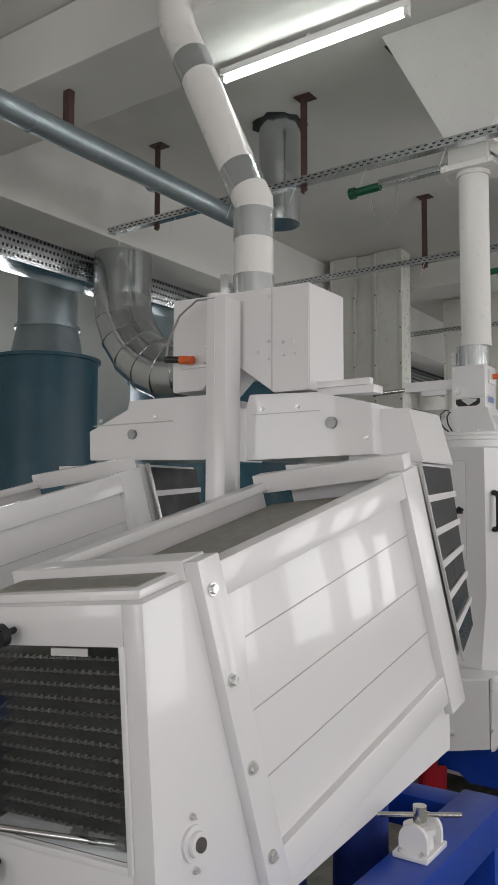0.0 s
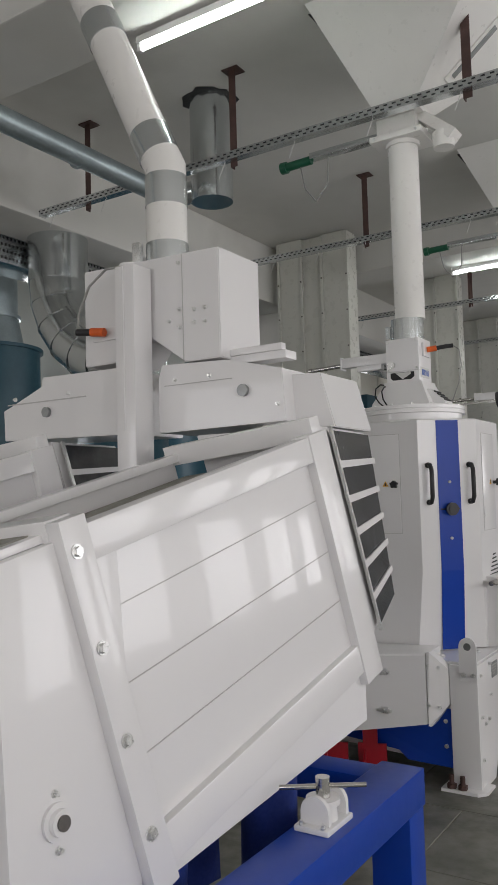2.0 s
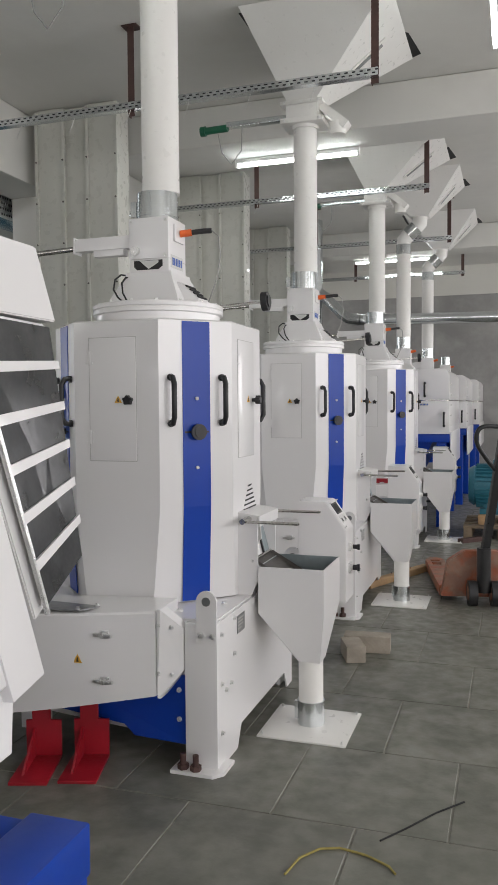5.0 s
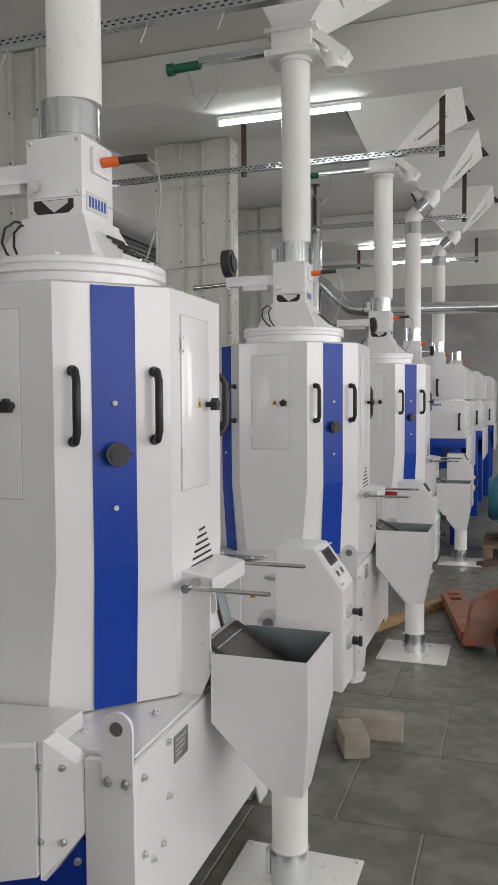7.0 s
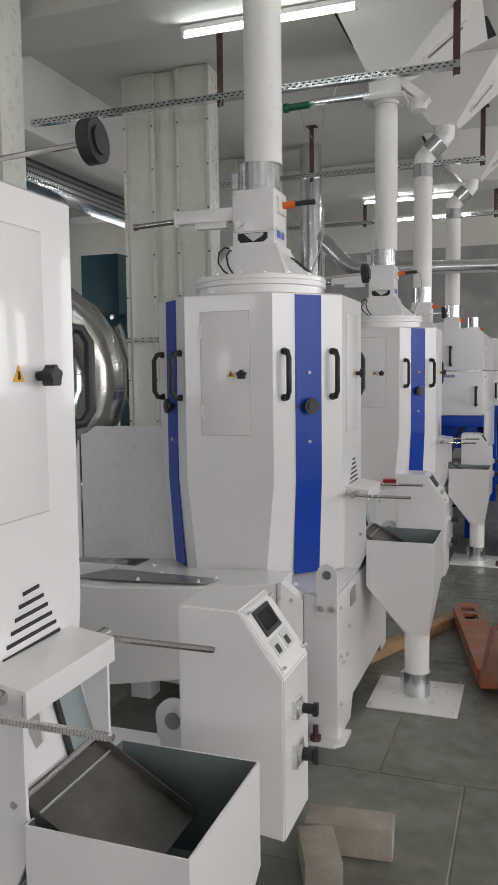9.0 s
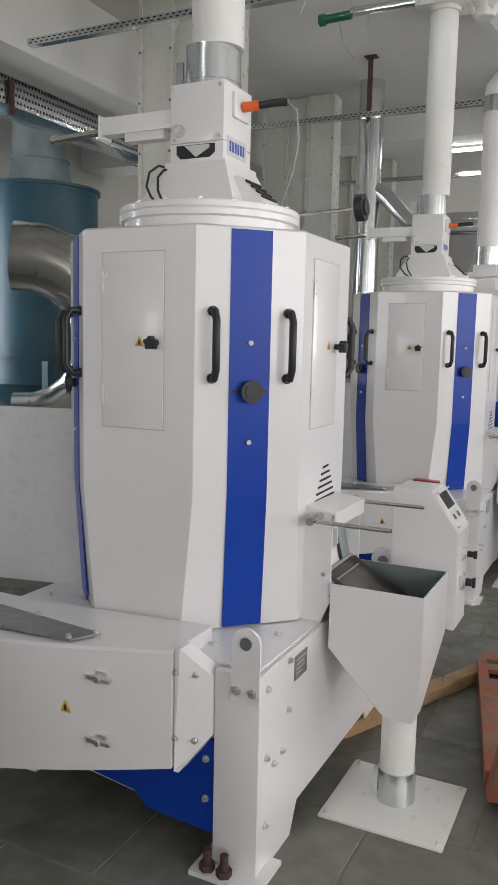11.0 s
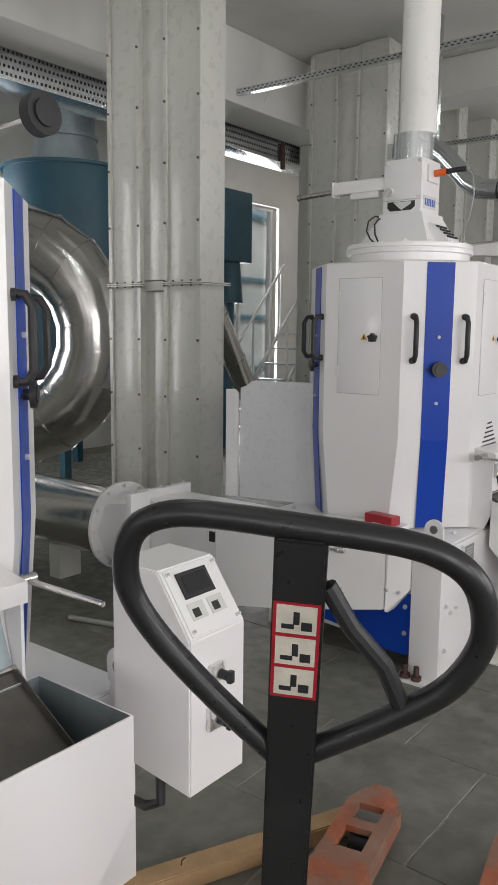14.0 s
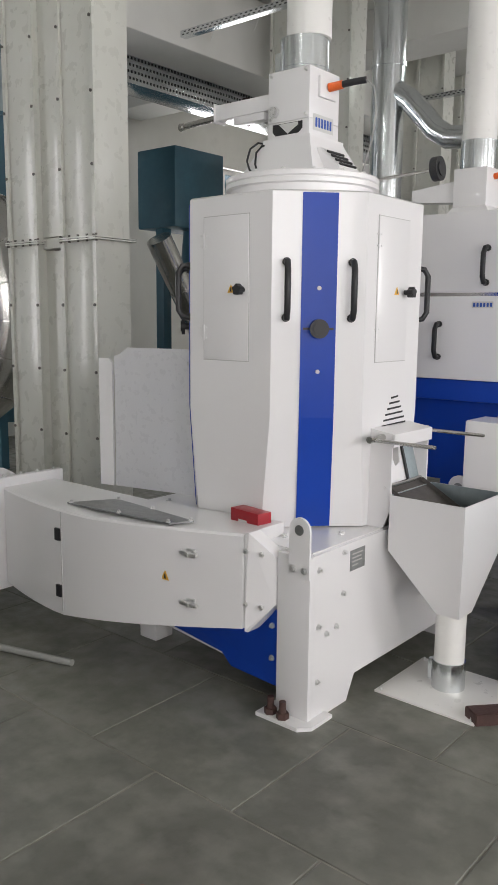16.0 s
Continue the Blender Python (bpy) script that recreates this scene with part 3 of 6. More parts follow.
    for z in (0.37, 0.555):
        bm = bmesh.new()
        p = on_front(0.09)
        box(bm, (0.06, p.y - 0.006, z - 0.016), (0.105, p.y + 0.006, z + 0.016), 0.002)
        box(bm, (0.045, p.y - 0.022, z - 0.007), (0.125, p.y - 0.006, z + 0.007), 0.003)
        cyl(bm, (0.085, p.y - 0.028, z), (0.085, p.y - 0.006, z), 0.009, seg=10)
        part("latch", bm, CHROME, casing, "steel toggle latch")
    for z in (0.28, 0.515):
        bm = bmesh.new()
        p = on_front(-0.58)
        box(bm, (-0.598, p.y - 0.008, z - 0.025), (-0.565, p.y + 0.01, z + 0.025), 0.002)
        part("hinge", bm, BLACK, casing)
    p = on_front(-0.01)
    warning_sign(casing, (-0.02, p.y - 0.004, 0.44), (1, 0, 0), (0, -1, 0), 0.04)
    bm = bmesh.new()
    for x in (-0.56,):
        q = on_front(x)
        box(bm, (x - 0.0015, q.y - 0.003, 0.2), (x + 0.0015, q.y + 0.02, 0.61))
    part("seam", bm, SEAM, casing)
    bm = bmesh.new()
    prism(bm, [(-0.62, -0.73, 0.62), (-0.02, -0.735, 0.64), (0.03, -0.66, 0.643), (-0.52, -0.55, 0.62)], (0, 0, 0.006))
    glass = part("inspection_window", bm, PLATEGREY, casing, "steel framed inspection window")
    for q in ((-0.6, -0.725, 0.627), (-0.3, -0.73, 0.635), (-0.03, -0.73, 0.646), (0.02, -0.665, 0.648), (-0.25, -0.6, 0.635), (-0.5, -0.56, 0.626)):
        bolt(glass, q, (0, 0, 1), 0.008)
    # shield plate at the side
    bm = bmesh.new()
    prism(bm, [(-0.82, -0.3, 0.6), (-0.36, -0.2, 0.6), (-0.36, -0.2, 1.24), (-0.75, -0.285, 1.24), (-0.79, -0.293, 1.21), (-0.82, -0.3, 1.2)], (-0.0015, 0.006, 0))
    part("shield", bm, PLASTIC, top, "cloudy plastic side shield")
    bm = bmesh.new()
    prism(bm, [(-0.9, -0.325, 0.6), (-0.83, -0.306, 0.6), (-0.83, -0.306, 1.17), (-0.85, -0.31, 1.19), (-0.9, -0.325, 1.19)], (-0.003, 0.012, 0))
    part("shield_post", bm, WHITE, top)
    # outlet spout: two cheeks, hood plate, slanted back, steel tray and the cross bar with threaded rods
    cheek = lambda y: [(0.43, y, 0.6), (0.5, y, 0.6), (0.535, y, 0.68), (0.525, y, 0.69)] + [(0.585 - 0.055 * math.cos(radians(a)), y, 0.75 - 0.055 * math.sin(radians(a))) for a in (60, 40, 20, 0)] + [(0.53, y, 0.955), (0.43, y, 0.968)]
    bm = bmesh.new()
    prism(bm, cheek(-0.13), (0, 0.008, 0))
    spout = part("spout", bm, WHITE, top, "white outlet spout with cheeks")
    bm = bmesh.new()
    prism(bm, cheek(0.146), (0, 0.008, 0))
    part("cheek", bm, WHITE, spout)
    bm = bmesh.new()
    prism(bm, [(0.43, -0.134, 0.968), (0.535, -0.134, 0.953), (0.535, -0.134, 0.912), (0.541, -0.134, 0.912), (0.541, -0.134, 0.96), (0.43, -0.134, 0.976)], (0, 0.292, 0))
    part("hood_plate", bm, WHITE, spout)
    bm = bmesh.new()
    prism(bm, [(0.445, -0.12, 0.96), (0.452, -0.12, 0.96), (0.505, -0.12, 0.722), (0.498, -0.12, 0.722)], (0, 0.264, 0))
    part("back_plate", bm, WHITE, spout)
    bm = bmesh.new()
    prism(bm, [(0.454, 0.03, 0.955), (0.462, 0.03, 0.955), (0.514, 0.05, 0.725), (0.506, 0.05, 0.725)], (0, 0.012, 0))
    part("gasket", bm, BLACK, spout, "black rubber gasket strip")
    bm = bmesh.new()
    prism(bm, [(0.452, 0.044, 0.955), (0.456, 0.044, 0.955), (0.509, 0.064, 0.725), (0.505, 0.064, 0.725)], (0, 0.08, 0))
    part("liner", bm, DUCT, spout, "bare steel liner plate")
    bm = bmesh.new()
    prism(bm, [(0.525, -0.08, 0.93), (0.532, -0.08, 0.85), (0.518, -0.08, 0.835), (0.505, -0.08, 0.86), (0.495, -0.08, 0.93)], (0, 0.008, 0))
    part("hook", bm, LABEL, spout)
    bm = bmesh.new()
    prism(bm, [(0.5, -0.118, 0.746), (0.503, -0.118, 0.752), (0.598, -0.118, 0.698), (0.604, -0.118, 0.69), (0.715, -0.118, 0.628), (0.712, -0.118, 0.622)], (0, 0.26, 0))
    tray = part("chute", bm, DARKSTEEL, spout, "worn steel chute tray")
    bm = bmesh.new()
    cyl(bm, (0.505, -0.13, 0.757), (0.505, 0.15, 0.757), 0.008, seg=10)
    part("lip", bm, STEEL, tray)
    for y in (-0.118, 0.138):
        bm = bmesh.new()
        prism(bm, [(0.503, y, 0.75), (0.715, y, 0.626), (0.715, y, 0.648), (0.52, y, 0.76)], (0, 0.003, 0))
        part("tray_side", bm, DARKSTEEL, tray)
    for y0, y1 in ((-0.225, -0.13), (0.154, 0.215)):
        bm = bmesh.new()
        cyl(bm, (0.49, y0, 0.945), (0.49, y1, 0.945), 0.013, seg=14)
        part("cross_bar", bm, STEEL, spout)
    for y in (-0.2, 0.195):
        bm = bmesh.new()
        k = 40
        for i in range(k):
            a = 0.48 + 0.255 * i / k
            cyl(bm, (a, y, 0.942), (a + 0.255 / k * 0.7, y, 0.942), 0.0075, 0.0068, seg=8)
        cyl(bm, (0.47, y, 0.942), (0.74, y, 0.942), 0.0062, seg=8)
        part("threaded_rod", bm, STEEL, spout)
    return top


def receiving_hopper():
    """Floor-standing collecting hopper with pipe and floor plate, in the whitener's own axes."""
    top = thing("receiving_hopper", "white open sheet metal hopper on a pipe through a floor plate", "hopper", "outlet hoppers")
    bm = bmesh.new()
    x0, x1, y0, y1 = 0.535, 0.834, -0.143, 0.187
    ch = 0.05
    plan = lambda a, b, c, d, z, k: [(a + k, c, z), (b, c, z), (b, d, z), (a + k, d, z), (a, d - k, z), (a, c + k, z)]
    outer = [plan(x0 + 0.0, x1, y0, y1, 0.735, 0.001), plan(x0 - 0.0, x1, y0, y1, 0.7, 0.001), plan(x0, x1, y0, y1, 0.525, 0.001), plan(0.69, 0.80, -0.075, 0.035, 0.3, 0.02)]
    loft(bm, outer, False)
    inner = [plan(x0 + 0.004, x1 - 0.004, y0 + 0.004, y1 - 0.004, 0.735, 0.001), plan(x0 + 0.004, x1 - 0.004, y0 + 0.004, y1 - 0.004, 0.527, 0.001), plan(0.7, 0.79, -0.065, 0.025, 0.31, 0.02)]
    lining = bmesh.new()
    loft(lining, inner, False)
    rim = [bm.verts.new(p) for p in outer[0]], [bm.verts.new(p) for p in inner[0]]
    for i in range(6):
        bm.faces.new((rim[0][i], rim[0][(i + 1) % 6], rim[1][(i + 1) % 6], rim[1][i]))
    bin_ = part("bin", bm, WHITE, top)
    part("lining", lining, DUCT, bin_, "bare galvanised inside")
    bm = bmesh.new()
    cyl(bm, (0.745, -0.02, 0.11), (0.745, -0.02, 0.302), 0.056, seg=28)
    part("pipe", bm, PIPE_WHITE, top)
    bm = bmesh.new()
    cyl(bm, (0.745, -0.02, 0.008), (0.745, -0.02, 0.115), 0.062, seg=28)
    box(bm, (0.675, -0.05, 0.03), (0.69, -0.03, 0.11))
    part("collar", bm, GALV, top, "galvanised clamp collar")
    bm = bmesh.new()
    box(bm, (0.551, -0.23, 0.0), (0.945, 0.15, 0.008), 0.001)
    plate = part("floor_plate", bm, PIPE_WHITE, top, "cream painted floor plate")
    for x in (0.57, 0.926):
        for y in (-0.21, 0.13):
            bolt(plate, (x, y, 0.008), (0, 0, 1), 0.005)
    return top


def control_box():
    top = thing("control_box", "white sloped control console with display and switches on a stand", "control box", "machine control boxes")
    bm = bmesh.new()
    prof = [(0.585, 0.36, 0.495), (0.83, 0.36, 0.468), (0.83, 0.36, 0.83), (0.73, 0.36, 0.97), (0.585, 0.36, 0.972)]
    prism(bm, prof, (0, 0.19, 0), 0.004)
    body = part("body", bm, WHITE, top)
    sl = Vector((-0.1, 0, 0.14)).normalized()
    out = Vector((sl.z, 0, -sl.x))
    o = Vector((0.83, 0.36, 0.83))

    def patch(name, a0, a1, y0, y1, h, mat, par):
        bm = bmesh.new()
        prism(bm, [o + sl * a0 + Vector((0, y0, 0)), o + sl * a1 + Vector((0, y0, 0)), o + sl * a1 + Vector((0, y1, 0)), o + sl * a0 + Vector((0, y1, 0))], out * h)
        return part(name, bm, mat, par)

    panel = patch("panel", 0.008, 0.164, 0.012, 0.178, 0.003, WHITE, body)
    disp = patch("display", 0.09, 0.152, 0.04, 0.14, 0.007, BLACK, body)
    patch("screen", 0.1, 0.143, 0.052, 0.13, 0.008, SCREENGLASS, disp)
    for y in (0.035, 0.1):
        m = patch("meter", 0.04, 0.08, y, y + 0.05, 0.005, LABEL, body)
        patch("dial", 0.046, 0.066, y + 0.008, y + 0.03, 0.0062, BLACK, m)
    for a in (0.018, 0.156):
        for y in (0.02, 0.17):
            bolt(body, o + sl * a + Vector((0, y, 0)) + out * 0.003, out, 0.004)
    for z, r in ((0.74, 0.014), (0.635, 0.018)):
        bm = bmesh.new()
        box(bm, (0.83, 0.44 - r * 1.5, z - r * 1.5), (0.8425, 0.44 + r * 1.5, z + r * 1.5), 0.001)
        cyl(bm, (0.8425, 0.44, z), (0.85, 0.44, z), r * 1.1, seg=20)
        sw = part("switch_plate", bm, CHROME, body)
        bm = bmesh.new()
        cyl(bm, (0.85, 0.44, z), (0.872, 0.44, z), r * 0.8, seg=18)
        box(bm, (0.872, 0.432, z - r), (0.884, 0.448, z + r), 0.002)
        part("switch", bm, BLACK, sw)
    bm = bmesh.new()
    prism(bm, [(0.5, 0.42, 0.63), (0.58, 0.42, 0.63)] + arc((0.54, 0.42, 0.68), 0.045, 0, 180, 12), (0, 0.015, 0))
    lug = part("lug", bm, WHITE, top)
    bm = bmesh.new()
    cyl(bm, (0.54, 0.4165, 0.675), (0.54, 0.4195, 0.675), 0.02, seg=18)
    part("lug_hole", bm, PLATEGREY, lug)
    bm = bmesh.new()
    box(bm, (0.505, 0.42, 0.46), (0.59, 0.5, 0.635), 0.003)
    part("bracket", bm, WHITE, top)
    bm = bmesh.new()
    tube(bm, [(0.7, 0.4, 0.46), (0.71, 0.39, 0.4), (0.66, 0.39, 0.37), (0.6, 0.4, 0.36), (0.5, 0.44, 0.35)], 0.012, 10)
    part("conduit", bm, BLACK, top)
    return top


def feed_pipe(name, x, y, z0, z1):
    top = thing("feed_pipe", "white painted vertical grain feed pipe with slide gate", "pipe", "grain feed pipes", at=(x, y, 0))
    bm = bmesh.new()
    cyl(bm, (0, 0, z0), (0, 0, z1), 0.088, seg=36)
    part("pipe", bm, PIPE_WHITE, top)
    bm = bmesh.new()
    cyl(bm, (0, 0, z1), (0, 0, z1 + 0.025), 0.1, seg=28)
    box(bm, (-0.16, -0.13, z1 + 0.025), (0.16, 0.13, z1 + 0.06), 0.003)
    box(bm, (-0.12, -0.11, z1 + 0.06), (0.12, 0.11, z1 + 0.16), 0.003)
    box(bm, (-0.16, -0.13, z1 + 0.16), (0.16, 0.13, z1 + 0.185), 0.003)
    gate = part("slide_gate", bm, PIPE_WHITE, top, "white slide gate box")
    for sx in (-1, 1):
        bolt(gate, (sx * 0.13, -0.13, z1 + 0.042), (0, -1, 0), 0.008)
        bolt(gate, (sx * 0.13, -0.13, z1 + 0.172), (0, -1, 0), 0.008)
    bm = bmesh.new()
    box(bm, (-0.62, -0.03, z1 + 0.085), (-0.12, 0.03, z1 + 0.125), 0.003)
    part("gate_rail", bm, GALV, gate)
    bm = bmesh.new()
    cyl(bm, (-0.82, 0, z1 + 0.085), (-0.62, 0, z1 + 0.09), 0.028, seg=16)
    cyl(bm, (-0.84, 0, z1 + 0.085), (-0.8, 0, z1 + 0.085), 0.038, seg=16)
    part("air_cylinder", bm, GREEN, gate, "green pneumatic cylinder")
    bm = bmesh.new()
    tube(bm, [(-0.7, 0, z1 + 0.06), (-0.66, -0.02, z1 - 0.1), (-0.58, -0.03, z1 - 0.2), (-0.5, -0.02, z1 - 0.1), (-0.5, 0, z1 + 0.08)], 0.004, 6)
    part("air_hose", bm, CABLE, gate)
    bm = bmesh.new()
    rim = [(0.1, -0.06, z1 + 0.14), (0.1, 0.06, z1 + 0.14), (0.3, 0.06, z1 - 0.03), (0.3, -0.06, z1 - 0.03)]
    prism(bm, rim, (0.04, 0, 0.045))
    cyl(bm, (0.25, 0, z1 - 0.06), (0.25, 0, z1 + 0.03), 0.06, 0.065, seg=20)
    part("sampling_spout", bm, PIPE_WHITE, gate)
    return top


def ceiling_hopper(x, y, z0, lo, hi):
    """Inverted pyramid hopper that comes down through the slab."""
    top = thing("ceiling_hopper", "white sheet metal hopper coming down through the ceiling", "hopper", "ceiling hoppers", at=(x, y, 0))
    bm = bmesh.new()
    zt = CEIL - 0.003
    lo_ring = [(0.11, -0.11, z0), (0.11, 0.11, z0), (-0.11, 0.11, z0), (-0.11, -0.11, z0)]
    hi_ring = [(hi[0], lo[1], zt), (hi[0], hi[1], zt), (lo[0], hi[1], zt), (lo[0], lo[1], zt)]
    loft(bm, [lo_ring, hi_ring])
    body = part("funnel", bm, PIPE_WHITE, top)
    bm = bmesh.new()
    prism(bm, [(hi[0] - 0.02, hi[1] * 0.25, zt - 0.001), (hi[0] + 0.02, hi[1] * 0.3, zt - 0.001), (hi[0] + 0.07, hi[1] * 0.9, zt - 0.001), (hi[0] - 0.02, hi[1], zt - 0.001)], (0, 0, 0.003))
    part("slab_gap", bm, DARKIN, top, "dark rough gap in the slab")
    bm = bmesh.new()
    box(bm, (lo[0] - 0.03, lo[1] + 0.1, zt - 0.001), (lo[0] + 0.02, hi[1] - 0.3, zt + 0.0025))
    part("slab_gap", bm, DARKIN, top, "dark rough gap in the slab")
    # sight slot on the aisle face
    a, b = Vector((hi[0], 0.03, zt)), Vector((0.11, 0, z0))
    d = b - a
    nrm = Vector((d.z, 0, -d.x)).normalized() * -1
    if nrm.z > 0:
        nrm = -nrm
    bm = bmesh.new()
    for s, w, h, mat in ((0, 0.05, 0.01, PIPE_WHITE),):
        p0, p1 = a + d * 0.2, a + d * 0.72
        prism(bm, [p0 + Vector((0, -w, 0)), p1 + Vector((0, -w, 0)), p1 + Vector((0, w, 0)), p0 + Vector((0, w, 0))], nrm * h)
    frame_ = part("sight_frame", bm, PIPE_WHITE, body)
    bm = bmesh.new()
    p0, p1 = a + d * 0.25 + nrm * 0.01, a + d * 0.67 + nrm * 0.01
    prism(bm, [p0 + Vector((0, -0.022, 0)), p1 + Vector((0, -0.022, 0)), p1 + Vector((0, 0.022, 0)), p0 + Vector((0, 0.022, 0))], nrm * 0.003)
    part("sight_glass", bm, PLATEGREY, frame_)
    return top


MACHINES = [(0.0, 0.0), (0.088, 2.41), (0.169, 5.209)]
first = whitener()
hop = receiving_hopper()
ctl = control_box()
for x, y in MACHINES[1:]:
    copy_thing(first, pose(x, y, 0))
    copy_thing(hop, pose(x, y, 0))
    copy_thing(ctl, pose(x, y, 0))
for (x, y), zt in zip(MACHINES, (3.49, 3.51, 3.56)):
    feed_pipe("feed_pipe", x + 0.02, y, 2.45, zt)
    ceiling_hopper(x + 0.02, y, zt + 0.185, (-0.32, -0.6), (0.72, 0.64))


# ---- paddy separator ----
SEP = Matrix(((0.0201, -0.9939, -0.1089, 0.504), (0.9582, 0.0502, -0.2816, -3.272), (0.2854, -0.0987, 0.9533, 1.337), (0, 0, 0, 1))) @ pose(0, 0, 0, 0, 3.4, 0)
LEAN = Matrix(((1, 0, 0.25, 0.0), (0, 1, 0, 0), (0, 0, 1, 0), (0, 0, 0, 1)))


def separator_deck(m):
    """Inclined deck box: x up the slope, y inward, z up from the deck."""
    top = thing("separator_deck", "white inclined paddy separator deck box on a blue frame", "separator", "paddy separator decks")
    W = 0.62

    def blk(name, lo, hi, mat=WHITE, par=top, bev=0.004, label=""):
        bm = bmesh.new()
        box(bm, lo, hi, bev, m)
        return part(name, bm, mat, par, label)

    side = blk("side_panel", (0.05, 0.012, -0.72), (1.1, 0.03, 0.0), label="white grooved side panel")
    blk("top_rail", (0.05, -0.012, -0.035), (1.1, 0.05, 0.045), par=side)
    blk("bottom_rail", (0.05, -0.012, -0.72), (1.1, 0.05, -0.63), par=side)
    blk("far_post", (1.035, -0.018, -0.76), (1.15, 0.05, 0.05), par=side)
    for z in (-0.155, -0.32, -0.48):
        blk("groove", (0.075, 0.0095, z), (1.03, 0.0125, z + 0.0022), SEAM, side, 0)
    bm = bmesh.new()
    prism(bm, [m @ Vector(p) for p in ((0.06, 0.01, -0.715), (1.09, 0.01, -0.715), (1.02, 0.01, -0.87), (0.06, 0.01, -0.75))], m.to_3x3() @ Vector((0, 0.55, 0)))
    part("under_tray", bm, WHITE, top)
    blk("flange", (-0.015, -0.03, -0.74), (0.06, 0.012, 0.07), label="white bolted end flange")
    blk("flange_top", (-0.015, 0.012, 0.02), (0.06, W, 0.075))
    blk("far_flange", (1.09, 0.0, 0.03), (1.15, W, 0.1))
    blk("inner_side", (0.06, W - 0.03, -0.7), (1.1, W, 0.04))
    blk("inner_rail", (0.06, W - 0.06, 0.04), (1.1, W + 0.01, 0.07))
    blk("deck_screen", (0.05, 0.05, -0.03), (1.1, W - 0.06, -0.015), SCREENMAT, top, 0, "grey perforated sorting deck")
    for i, z in enumerate((0.0, -0.205, -0.405, -0.61)):
        bolt(top, m @ Vector((0.012, -0.03, z)), m.to_3x3() @ Vector((0, -1, 0)), 0.013)
    # end box with tray window
    bm = bmesh.new()
    x0, zt = -0.175, 0.03
    fr = 0.06
    deck, m = m, m @ LEAN
    box(bm, (x0, 0.0, -0.72), (0.16, fr, zt), 0.004, m)
    end = part("end_box", bm, WHITE, top, "white end box with tray window")
    blk("box_side", (x0, W - fr, -0.72), (0.16, W, zt), par=end)
    blk("box_header", (x0, fr, zt - 0.085), (-0.015, W - fr, zt), par=end, bev=0.003)
    blk("box_apron", (x0, fr, -0.72), (-0.015, W - fr, -0.46), par=end, bev=0.003)
    blk("pane", (x0 + 0.004, fr, -0.46), (x0 + 0.007, W - fr, zt - 0.085), GLASS, end, 0, "clear acrylic window").visible_shadow = False
    blk("lid_rim", (-0.15, 0.03, zt), (-0.02, W - 0.03, zt + 0.02), par=end)
    blk("lid_screen", (-0.13, 0.06, zt + 0.02), (-0.035, W - 0.06, zt + 0.023), SCREENMAT, end, 0)
    blk("window_frame", (x0 - 0.008, fr - 0.006, -0.475), (x0, fr + 0.008, zt - 0.08), par=end, bev=0.002)
    blk("window_frame", (x0 - 0.008, W - fr - 0.008, -0.475), (x0, W - fr + 0.006, zt - 0.08), par=end, bev=0.002)
    blk("window_frame", (x0 - 0.008, fr + 0.008, -0.475), (x0, W - fr - 0.008, -0.461), par=end, bev=0.002)
    # added near-black sheets colour in the shade behind and beside the trays
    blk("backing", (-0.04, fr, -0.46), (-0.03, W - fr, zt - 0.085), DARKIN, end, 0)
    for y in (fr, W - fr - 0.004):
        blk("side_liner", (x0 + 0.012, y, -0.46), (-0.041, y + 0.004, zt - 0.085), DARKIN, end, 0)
    for i in range(14):
        z = -0.45 + i * 0.029
        bm = bmesh.new()
        box(bm, (-0.12, fr, z), (-0.05, W - fr, z + 0.004), 0, m)
        for j in range(20):
            y = fr + 0.012 + j * (W - 2 * fr) / 20.5
            box(bm, (-0.123, y, z), (-0.12, y + 0.008, z + 0.009), 0, m)
        part("tray", bm, MESHGREY, end)
    bm = bmesh.new()
    cyl(bm, m @ Vector((-0.15, fr, -0.44)), m @ Vector((-0.2, W - fr, -0.44)), 0.008, seg=12)
    cyl(bm, m @ Vector((-0.15, fr + 0.03, -0.44)), m @ Vector((-0.15, fr + 0.06, -0.44)), 0.016, seg=6)
    cyl(bm, m @ Vector((-0.15, fr + 0.17, -0.44)), m @ Vector((-0.15, fr + 0.2, -0.44)), 0.014, seg=6)
    part("tie_rod", bm, STEEL, end)
    bm = bmesh.new()
    box(bm, (x0 - 0.01, fr + 0.1, zt - 0.1), (x0 - 0.008, fr + 0.22, zt - 0.085), 0, m)
    part("label", bm, LABEL, end)
    for y, z in ((0.42, -0.02), (0.5, -0.52)):
        bm = bmesh.new()
        a = m @ Vector((x0, y, z))
        d = m.to_3x3() @ Vector((-1, 0, 0))
        cyl(bm, a, a + d * 0.03, 0.008, seg=10)
        cyl(bm, a + d * 0.03, a + d * 0.05, 0.026, seg=20)
        part("knob", bm, BLACK, end)
    c = m @ Vector((-0.06, 0.0, -0.47))
    d = m.to_3x3() @ Vector((0, -1, 0))
    bm = bmesh.new()
    cyl(bm, c, c + d * 0.008, 0.036, seg=24)
    cyl(bm, c + d * 0.008, c + d * 0.02, 0.025, seg=24)
    bear = part("bearing", bm, WHITE, end)
    bm = bmesh.new()
    cyl(bm, c + d * 0.02, c + d * 0.024, 0.015, seg=20)
    part("shaft_end", bm, DARKSTEEL, bear)
    for q in ((0.05, 0.0), (-0.05, 0.0), (0.0, 0.052)):
        bolt(bear, m @ Vector((-0.06 + q[1] * 0.4, 0, -0.47 + q[0])), d, 0.007)
